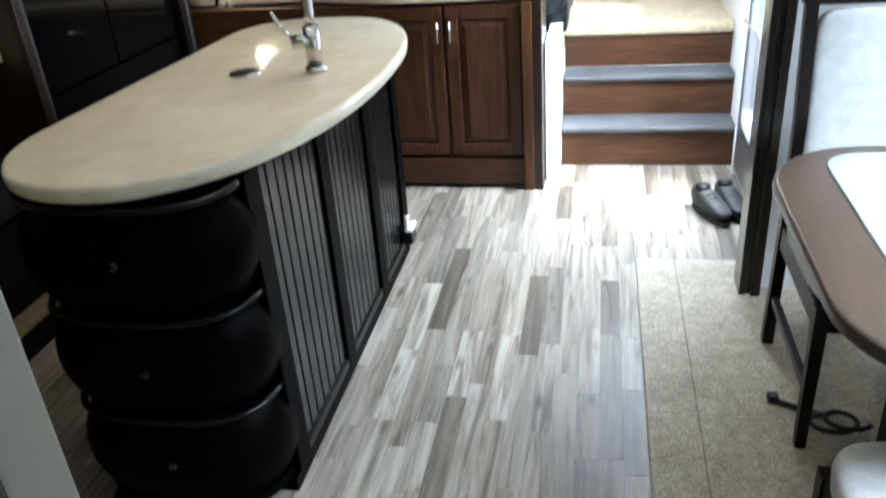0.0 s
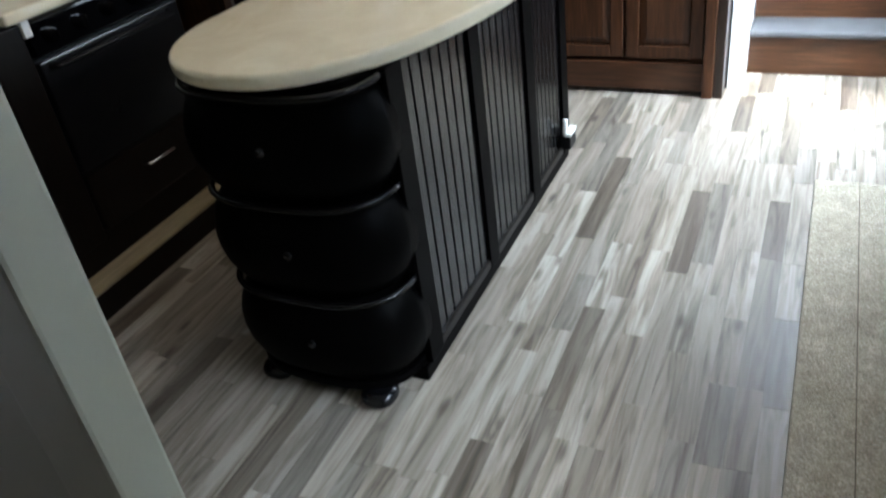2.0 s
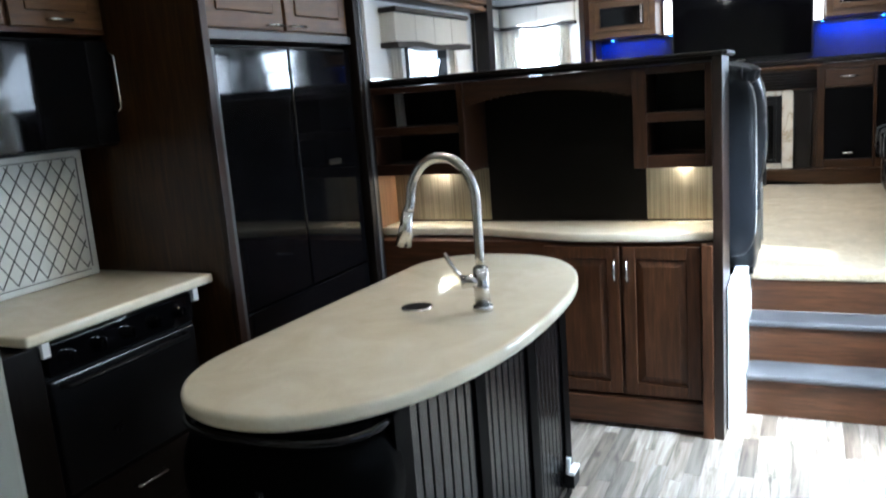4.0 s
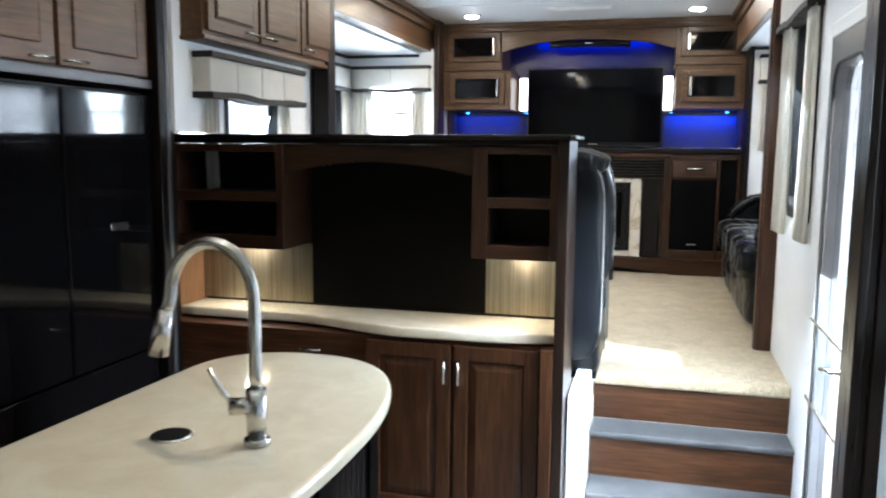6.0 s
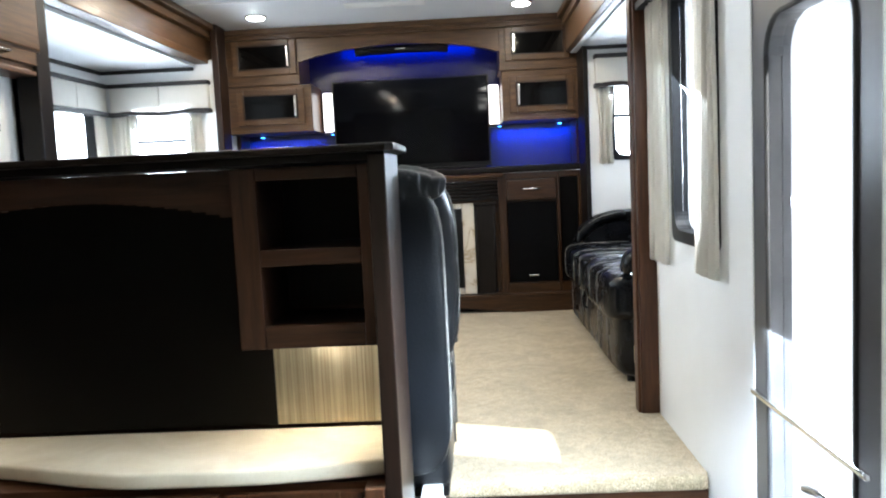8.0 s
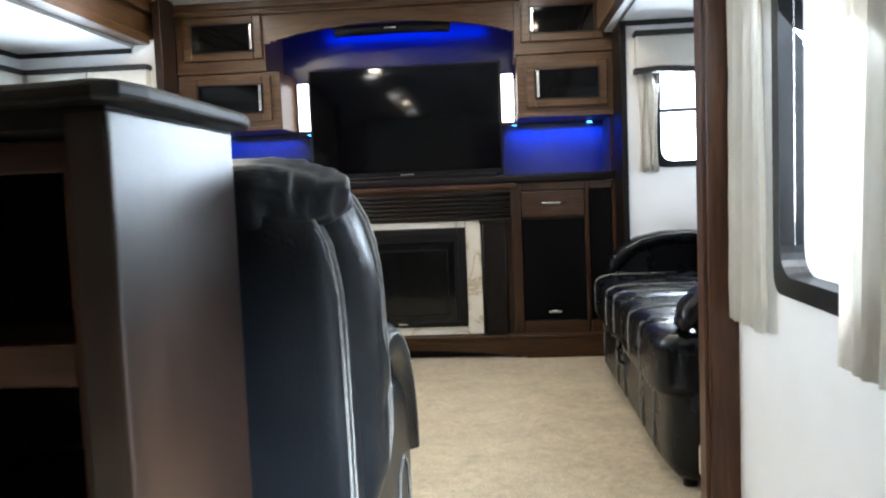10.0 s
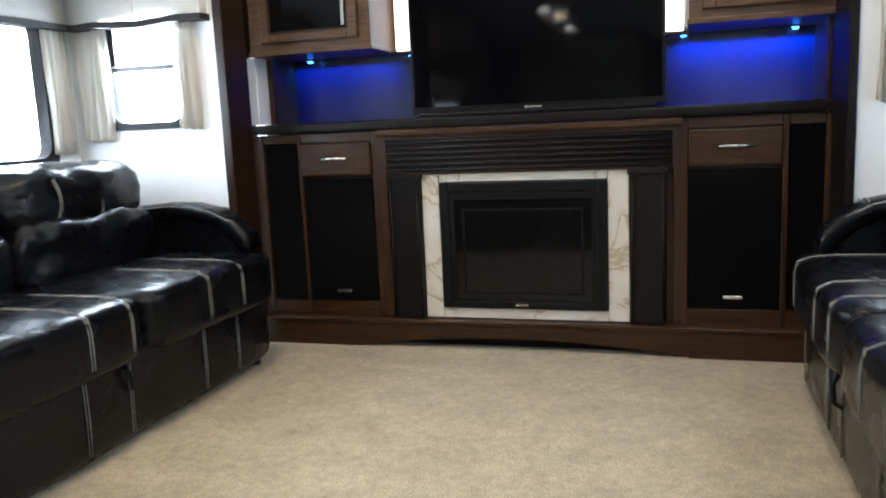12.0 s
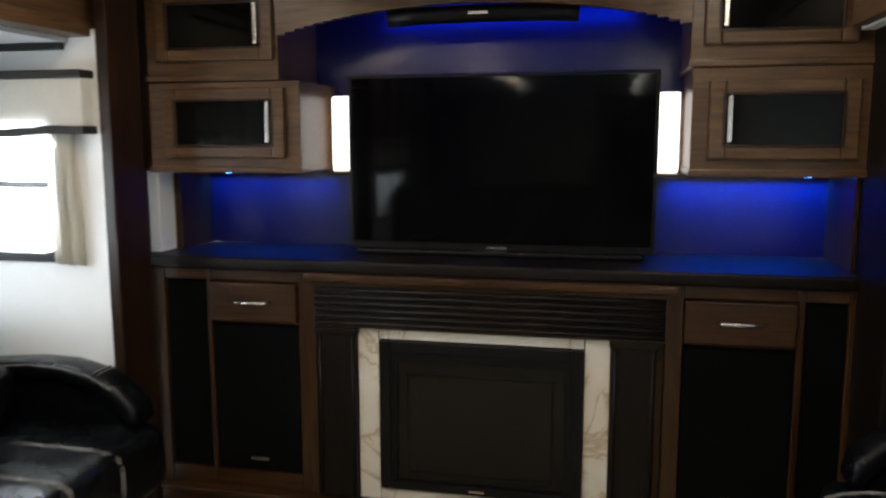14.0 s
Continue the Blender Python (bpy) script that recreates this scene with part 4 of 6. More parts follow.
# ---- kitchen: half wall with bar cabinet ----
bar = thing("half_wall_cabinet", "dark cherry half wall with cubbies, arch and sideboard base", "cabinet", at=(-0.5, 4.45, 0))
HX0, HX1, HYF, HYB = -1.38, 0.30, 4.33, 4.66
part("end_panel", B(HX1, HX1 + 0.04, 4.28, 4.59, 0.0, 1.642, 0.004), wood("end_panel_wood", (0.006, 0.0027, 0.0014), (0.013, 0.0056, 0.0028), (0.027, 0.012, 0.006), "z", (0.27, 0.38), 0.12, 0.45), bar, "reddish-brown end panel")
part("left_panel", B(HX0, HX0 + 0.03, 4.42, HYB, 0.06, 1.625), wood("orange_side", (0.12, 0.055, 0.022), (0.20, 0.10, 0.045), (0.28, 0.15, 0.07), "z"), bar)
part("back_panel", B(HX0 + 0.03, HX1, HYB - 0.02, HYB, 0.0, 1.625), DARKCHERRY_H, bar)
# covers the splash's middle too: the shade between the pucks is coloured black
part("dark_back", B(-0.81, -0.028, HYB - 0.045, HYB - 0.022, 0.925, 1.62), plain("shade_black_back", (0.004, 0.0035, 0.003), 0.45, var=0.0, bumps=0.0, spec=0.08), bar, "black centre panel, with shade on the splash put in as black")
for a, b in ((HX0 + 0.03, -0.811), (-0.027, HX1)):
    part("splash_panel", B(a, b, HYB - 0.045, HYB - 0.022, 0.925, 1.185), STEELSPLASH, bar, "brushed metal backsplash")


def cubby(x0, x1, za, zb, upright, level):
    c = thing("cubby_shelf", "two-tier dark cherry cubby shelf on the half wall, inside shade coloured in", "shelf", "bar cubbies", at=((x0 + x1) / 2, HYF, za))
    mid = (za + zb) / 2
    for n, q in (("side_board", (x0 + 0.004, x0 + 0.056, HYF + 0.018, HYB - 0.05, za, zb)), ("side_board", (x1 - 0.026, x1, HYF + 0.018, HYB - 0.05, za, zb)),
                 ("shelf", (x0 + 0.056, x1 - 0.026, HYF + 0.018, HYB - 0.05, za + 0.01, za + 0.045)), ("shelf", (x0 + 0.056, x1 - 0.026, HYF + 0.018, HYB - 0.05, mid - 0.014, mid + 0.018)),
                 ("shelf", (x0 + 0.056, x1 - 0.026, HYF + 0.018, HYB - 0.05, zb - 0.026, zb))):
        # inner boards darker than the faces: the recess shade is put into their colour
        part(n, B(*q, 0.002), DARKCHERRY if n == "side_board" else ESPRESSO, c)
    for q in ((x0, x0 + 0.06, za, zb), (x1 - 0.03, x1, za, zb)):
        part("face_stile", B(q[0], q[1], HYF, HYF + 0.018, q[2], q[3], 0.003), upright, c)
    for q in ((za, za + 0.055), (mid - 0.018, mid + 0.022), (zb - 0.03, zb)):
        part("face_rail", B(x0 + 0.06, x1 - 0.03, HYF + 0.001, HYF + 0.018, *q, 0.003), level, c)
    # near-black back stands for the shade deep in the cubby
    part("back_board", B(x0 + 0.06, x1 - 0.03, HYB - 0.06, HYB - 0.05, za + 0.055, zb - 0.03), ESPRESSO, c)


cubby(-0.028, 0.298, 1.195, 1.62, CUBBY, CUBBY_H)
# left cubby lies in the dark; darker cherry paints that shade in
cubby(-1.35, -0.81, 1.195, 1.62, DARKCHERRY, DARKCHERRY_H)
bm = bmesh.new()
n = 24
for k in range(n):
    xa, xb = -0.808 + 0.778 * k / n, -0.808 + 0.778 * (k + 1) / n
    u = (2 * (k + 0.5) / n - 1)
    box(bm, xa, xb, HYF + 0.02, HYF + 0.045, 1.505 + 0.05 * (1 - u * u), 1.62)
bmesh.ops.remove_doubles(bm, verts=bm.verts, dist=1e-4)
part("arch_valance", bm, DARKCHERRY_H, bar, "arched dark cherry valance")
bm = bmesh.new()
ol = [(HX0, 4.36), (0.30, 4.255), (0.345, 4.245), (0.362, 4.26), (0.368, 4.30), (0.368, 4.55), (0.36, 4.60), (0.33, 4.63), (HX0, 4.69)]
slab(bm, ol, 1.644, 1.662, 0.006, 3)
ledge = slab(bm, [(HX0, 4.385), (0.338, 4.28), (0.338, 4.59), (HX0, 4.66)], 1.6255, 1.6445)
tagged(part("bar_ledge", ledge, ESPRESSO), "dark wooden ledge on top of the half wall", "ledge")

base = thing("sideboard", "dark cherry sideboard with raised-panel doors and a bowed top", "sideboard", at=(-0.5, 4.4, 0))
part("body", B(HX0 + 0.03, HX1 - 0.004, 4.33, HYB - 0.025, 0.06, 0.868), CHERRY_H, base)
part("plinth", B(-0.46, 0.255, 4.30, 4.34, 0.02, 0.15, 0.004), CHERRY_H, base)
part("foot", B(0.252, 0.299, 4.275, 4.34, 0.0, 0.87, 0.004), CHERRY, base)
for xa, xb, hx in ((-0.445, -0.10, -0.118), (-0.085, 0.245, -0.062)):
    panel_door(base, "door", xa, xb, 0.17, 0.855, 4.30, CHERRY, CHERRY, 0.055, (hx, 0.700, 0.800))
for k, (xa, xb) in enumerate(((-0.93, -0.465), (-1.345, -0.945))):
    dd = part("drawer", B(xa, xb, 4.345 + 0.03 * k, 4.37 + 0.03 * k, 0.70, 0.85, 0.006), CHERRY_H, base)
    level_handle(dd, (xa + xb) / 2 - 0.05, (xa + xb) / 2 + 0.05, 4.345 + 0.03 * k, 0.79)
    panel_door(base, "door", xa, xb, 0.10, 0.685, 4.345 + 0.03 * k, CHERRY, CHERRY, 0.055)
ol = [(HX0 + 0.03, HYB - 0.05), (HX0 + 0.03, 4.455)]
for u in np.linspace(0, 1, 24):
    x = HX0 + 0.03 + u * (HX1 - HX0 - 0.032)
    s = max(0.0, min(1.0, (u - 0.30) / 0.35))
    ol.append((x, 4.42 - 0.125 * (s * s * (3 - 2 * s)) + 0.045 * max(0, (u - 0.75) / 0.25) ** 2))
ol += [(HX1 - 0.002, HYB - 0.05)]
tagged(part("sideboard_worktop", slab(bmesh.new(), ol[::-1], 0.876, 0.918, 0.010, 3), QUARTZ, None, "", True), "cream quartz top with a curved front on the sideboard", "worktop")

# ---- living area: entertainment centre ----
BEFORE = set(bpy.data.objects)
TY = 7.42
unit = thing("entertainment_center", "brown wooden entertainment wall unit with mantel and speaker doors", "entertainment center", at=(0.19, 7.6, 0.62))
part("carcass", B(-0.945, 1.298, TY + 0.03, 7.94, 0.62 + 0.1, 1.495), WALNUT_H, unit)
for a, b in ((-0.945, -0.875), (-0.72, -0.705), (-0.395, -0.335), (0.765, 0.815), (1.13, 1.15), (1.265, 1.298)):
    part("stile", B(a, b, TY, TY + 0.03, 0.735, 1.495, 0.004), WALNUT, unit)
for a, b in ((-0.875, -0.72), (-0.705, -0.395), (0.815, 1.13), (1.15, 1.265)):
    part("rail", B(a, b, TY + 0.002, TY + 0.03, 0.735, 0.80, 0.003), WALNUT_H, unit)
    part("rail", B(a, b, TY + 0.002, TY + 0.03, 1.458, 1.495, 0.003), WALNUT_H, unit)
for a, b in ((-0.873, -0.722), (1.152, 1.263)):
    part("speaker_panel", B(a, b, TY + 0.012, TY + 0.030, 0.80, 1.456, 0.003), CLOTH, unit, "narrow black speaker cloth panel")
for a, b in ((-0.703, -0.397), (0.817, 1.128)):
    p = part("speaker_door", B(a, b, TY + 0.006, TY + 0.028, 0.802, 1.308, 0.004), CLOTH, unit, "black speaker cloth door")
    c = (a + b) / 2
    part("badge", B(c - 0.033, c + 0.033, TY + 0.001, TY + 0.007, 0.838, 0.85, 0.002), STEEL, p, "small silver bar")
    d = part("drawer", B(a, b, TY - 0.012, TY + 0.028, 1.322, 1.452, 0.007), WALNUT_H, unit)
    level_handle(d, c - 0.062, c + 0.062, TY - 0.012, 1.392)
# plinth with a shallow arch cut out of it
bm = bmesh.new()
n = 40
for k in range(n):
    xa, xb = -0.90 + 2.15 * k / n, -0.90 + 2.15 * (k + 1) / n
    u = (xa + xb - 2 * 0.175) / 1.35
    h = max(0.0, 1 - u * u) * 0.05
    box(bm, xa, xb, 7.385, 7.43, 0.62 + h, 0.722)
bmesh.ops.remove_doubles(bm, verts=bm.verts, dist=1e-4)
part("plinth", bm, WALNUT_H, unit, "plinth with a shallow arched cut")
part("plinth_cap", B(-0.915, 1.265, 7.375, 7.45, 0.722, 0.738, 0.006, 3), WALNUT_H, unit)
part("kick_board", B(-0.93, 1.29, 7.46, 7.48, 0.62, 0.62 + 0.11), BLACK, unit, "black recessed kick board")
part("mantel", B(-0.955, 1.31, 7.395, 7.94, 1.497, 1.538, 0.010, 3), ESPRESSO, unit, "dark mantel shelf", True)
part("mantel_moulding", B(-0.36, 0.80, 7.375, 7.42, 1.470, 1.498, 0.010, 3), WALNUT_H, unit)
part("frieze", B(-0.335, 0.773, TY - 0.02, TY + 0.03, 1.322, 1.470), WALNUT_H, unit)
for k in range(6):
    z = 1.338 + k * 0.0215
    part("reed", tube(bmesh.new(), [(-0.325, TY - 0.022, z), (0.763, TY - 0.022, z)], 0.0095, 10), ESPRESSO, unit, "dark half-round reed", True)
for a, b in ((-0.325, -0.195), (0.612, 0.742)):
    p = part("pilaster", B(a, b, TY - 0.018, TY + 0.03, 0.742, 1.318, 0.005), ESPRESSO, unit, "dark grooved pilaster")
    for x in (a + 0.010, b - 0.010):
        part("edge_bead", tube(bmesh.new(), [(x, TY - 0.019, 0.76), (x, TY - 0.019, 1.295)], 0.005, 6), ESPRESSO, p, "", True)
    part("pilaster_cap", B(a - 0.008, b + 0.008, TY - 0.026, TY + 0.03, 1.300, 1.320, 0.004), ESPRESSO, p)

surr = thing("fireplace_surround", "cream veined marble surround of the electric fireplace", "fireplace surround", at=(0.2, TY, 0.74))
part("slab", B(-0.192, -0.122, TY + 0.002, TY + 0.03, 0.742, 1.318, 0.002), MARBLE, surr)
part("slab", B(0.532, 0.608, TY + 0.002, TY + 0.03, 0.742, 1.318, 0.002), MARBLE, surr)
part("slab", B(-0.120, 0.530, TY + 0.002, TY + 0.03, 1.286, 1.318, 0.002), MARBLE, surr)
part("slab", B(-0.120, 0.530, TY + 0.002, TY + 0.03, 0.742, 0.782, 0.002), MARBLE, surr)
fp = thing("electric_fireplace", "black electric fireplace insert with glass front, switched off", "fireplace", at=(0.2, TY, 0.78))
for q in ((-0.119, -0.082, 0.785, 1.284), (0.492, 0.529, 0.785, 1.284), (-0.082, 0.492, 1.245, 1.284), (-0.082, 0.492, 0.785, 0.815)):
    part("frame", B(q[0], q[1], TY - 0.012, TY + 0.03, q[2], q[3], 0.006), BLACK, fp)
part("glass_front", B(-0.082, 0.492, TY + 0.004, TY + 0.012, 0.815, 1.245), plain("dark_fireplace_glass", (0.004, 0.004, 0.004), 0.10, bumps=0.0, spec=0.28), fp, "dark reflective glass front")
part("inner_lip", B(-0.082, 0.492, TY - 0.004, TY + 0.004, 1.215, 1.245), BLACK, fp)
part("inner_lip", B(-0.082, -0.062, TY - 0.004, TY + 0.004, 0.815, 1.215), BLACK, fp)
part("inner_lip", B(0.472, 0.492, TY - 0.004, TY + 0.004, 0.815, 1.215), BLACK, fp)
for q in ((-0.030, -0.022, 0.850, 1.170), (0.432, 0.440, 0.850, 1.170), (-0.030, 0.440, 1.170, 1.178), (-0.030, 0.440, 0.842, 0.850)):
    part("inner_frame", B(q[0], q[1], TY + 0.001, TY + 0.006, q[2], q[3], 0.001), BLACK, fp, "thin black inner frame")
part("badge", B(0.175, 0.225, TY - 0.014, TY - 0.011, 0.797, 0.805), STEEL, fp)

# niche behind the television
niche = thing("niche_panel", "dark niche back panel washed by blue lights", "panel", at=(0.2, 7.75, 1.54))
part("back_panel", B(-0.90, 1.298, 7.76, 7.79, 1.540, 2.40), BLUEPANEL, niche)
part("side_panel", B(-0.945, -0.905, 7.46, 7.79, 1.540, 1.815), WALL, niche, "white side strip")
part("side_panel", B(-0.90, -0.875, 7.55, 7.76, 1.540, 1.815), WALNUT, niche)
part("side_panel", B(1.27, 1.298, 7.46, 7.76, 1.540, 1.815), WALNUT, niche)


def display_cabinet(x0, x1, z0, z1, gx0, gx1, gz0, gz1, handle_right):
    c = thing("display_cabinet", "brown wooden wall cabinet with a dark glass door", "cabinet", "display cabinets", at=((x0 + x1) / 2, TY, z0))
    part("body", B(x0, x1, TY, 7.755, z0, z1, 0.004), MAPLE, c)
    part("bottom_moulding", B(x0 - 0.004, x1 + 0.004, TY - 0.01, 7.755, z0 - 0.008, z0 + 0.012, 0.004), MAPLE, c)
    fx0, fx1, fz0, fz1 = gx0 - 0.045, gx1 + 0.045, gz0 - 0.042, gz1 + 0.042
    d = part("door", B(fx0 + 0.003, fx1 - 0.003, TY - 0.006, TY - 0.001, fz0 + 0.003, fz1 - 0.003), MAPLE, c, "brown door with moulded edge")
    for q in ((fx0, gx0, fz0, fz1), (gx1, fx1, fz0, fz1), (gx0, gx1, fz0, gz0), (gx0, gx1, gz1, fz1)):
        part("door_rail", B(q[0], q[1], TY - 0.02, TY, q[2], q[3], 0.006), MAPLE, d)
    for q in ((gx0 - 0.008, gx0, gz0 - 0.008, gz1 + 0.008), (gx1, gx1 + 0.008, gz0 - 0.008, gz1 + 0.008), (gx0, gx1, gz0 - 0.008, gz0), (gx0, gx1, gz1, gz1 + 0.008)):
        part("bead", B(q[0], q[1], TY - 0.023, TY - 0.018, q[2], q[3], 0.002), DARKCHERRY_H, d, "dark glazed bead")
    part("glass", B(gx0, gx1, TY - 0.013, TY - 0.0065, gz0, gz1), SMOKE, d, "dark smoked glass")
    hx = gx1 - 0.018 if handle_right else gx0 + 0.004
    part("edge_pull", B(hx, hx + 0.014, TY - 0.026, TY - 0.012, gz0 + 0.006, gz1 - 0.002, 0.003), STEEL, d, "chrome edge pull")


display_cabinet(-0.90, -0.44, 2.115, 2.385, -0.812, -0.496, 2.212, 2.345, True)
display_cabinet(-0.90, -0.372, 1.822, 2.105, -0.795, -0.463, 1.904, 2.042, True)
display_cabinet(0.805, 1.285, 2.130, 2.385, 0.885, 1.194, 2.222, 2.345, False)
display_cabinet(0.815, 1.30, 1.822, 2.120, 0.905, 1.210, 1.904, 2.042, False)

arch = thing("arch_valance", "brown arched valance board above the television niche", "valance", at=(0.19, TY, 2.25))
bm = bmesh.new()
n = 40
for k in range(n):
    xa, xb = -0.44 + 1.245 * k / n, -0.44 + 1.245 * (k + 1) / n
    u = 2 * (k + 0.5) / n - 1
    box(bm, xa, xb, TY - 0.012, TY + 0.012, 2.235 + 0.085 * (1 - u * u) ** 0.8, 2.385)
bmesh.ops.remove_doubles(bm, verts=bm.verts, dist=1e-4)
part("arch_board", bm, MAPLE, arch)
bm = bmesh.new()
box(bm, -0.95, 1.31, TY - 0.03, 7.95, 2.385, 2.45, 0.004)
box(bm, -0.95, 1.31, TY - 0.05, TY - 0.02, 2.415, 2.45, 0.008)
box(bm, -0.95, 1.31, TY - 0.042, TY - 0.02, 2.385, 2.400, 0.005)
tagged(part("trim_crown_front", bm, MAPLE), "brown crown moulding above the entertainment centre", "trim", kind="structure")

bar_sound = thing("soundbar", "slim black soundbar tucked under the arch", "soundbar", at=(0.19, TY + 0.05, 2.25))
part("body", tube(bmesh.new(), [(-0.09, TY + 0.04, 2.288), (0.0, TY + 0.04, 2.293), (0.20, TY + 0.04, 2.296), (0.40, TY + 0.04, 2.293), (0.49, TY + 0.04, 2.288)], 0.026, 14), BLACK, bar_sound, "", True)
part("badge", B(0.165, 0.225, TY + 0.010, TY + 0.016, 2.290, 2.298), STEEL, bar_sound)

tv = thing("television", "large flat black television, switched off, on the mantel", "television", at=(0.23, 7.6, 1.54))
part("housing", B(-0.275, 0.736, 7.605, 7.66, 1.552, 2.132, 0.006), BLACK, tv)
part("screen", B(-0.262, 0.723, 7.600, 7.606, 1.580, 2.120), SCREEN, tv, "glossy dark screen")
part("chin_badge", B(0.195, 0.265, 7.601, 7.605, 1.560, 1.569), STEEL, tv)
part("foot", B(-0.24, 0.70, 7.57, 7.72, 1.540, 1.556, 0.006), BLACK, tv)

for x in (-0.306, 0.765):
    s = thing("wall_sconce", "frosted rectangular sconce glowing warm white beside the television", "lamp", "sconces", at=(x, 7.6, 1.8))
    part("shade", B(x - 0.034, x + 0.034, 7.62, 7.70, 1.815, 2.065, 0.01, 3), SCONCE, s, "glowing frosted shade")
    part("back_plate", B(x - 0.05, x + 0.05, 7.70, 7.758, 1.83, 2.05, 0.004), STEEL, s)
    part("bottom_tray", B(x - 0.055, x + 0.055, 7.60, 7.72, 1.802, 1.813, 0.003), WALNUT_H, s)

for x in (-0.767, -0.30, 0.80, 1.195):
    l = thing("led_puck", "small round blue light under a display cabinet", "light", "blue puck lights", at=(x, 7.70, 1.812))
    part("rim", cyl(bmesh.new(), (x, 7.70, 1.805), (x, 7.70, 1.8135), 0.016), STEEL, l, "", True)
    part("lens", cyl(bmesh.new(), (x, 7.70, 1.800), (x, 7.70, 1.805), 0.011), LED, l, "glowing blue lens")
for x, p in ((-0.62, 3.4), (1.02, 8.0)):
    area("blue_light", (x, 7.725, 1.797), (x, 7.752, 1.54), 0.55, 0.03, p, (0.0, 0.10, 1.0)).data.spread = radians(120)
area("blue_light_arch", (0.20, 7.50, 2.36), (0.20, 7.78, 2.20), 1.0, 0.03, 2.6, (0.0, 0.02, 1.0))


settle(BEFORE, LIVING)


# ---- seating ----
def on_cushion(x0, x1, y0, y1, z0, z1, p, q):
    """A point on the skin of a cushion, from a point of the unit cube."""
    k = sum(abs(c) ** p for c in q) ** (1 / p)
    return Vector(((x0 + x1) / 2 + q[0] / k * (x1 - x0) / 2, (y0 + y1) / 2 + q[1] / k * (y1 - y0) / 2, (z0 + z1) / 2 + q[2] / k * (z1 - z0) / 2))


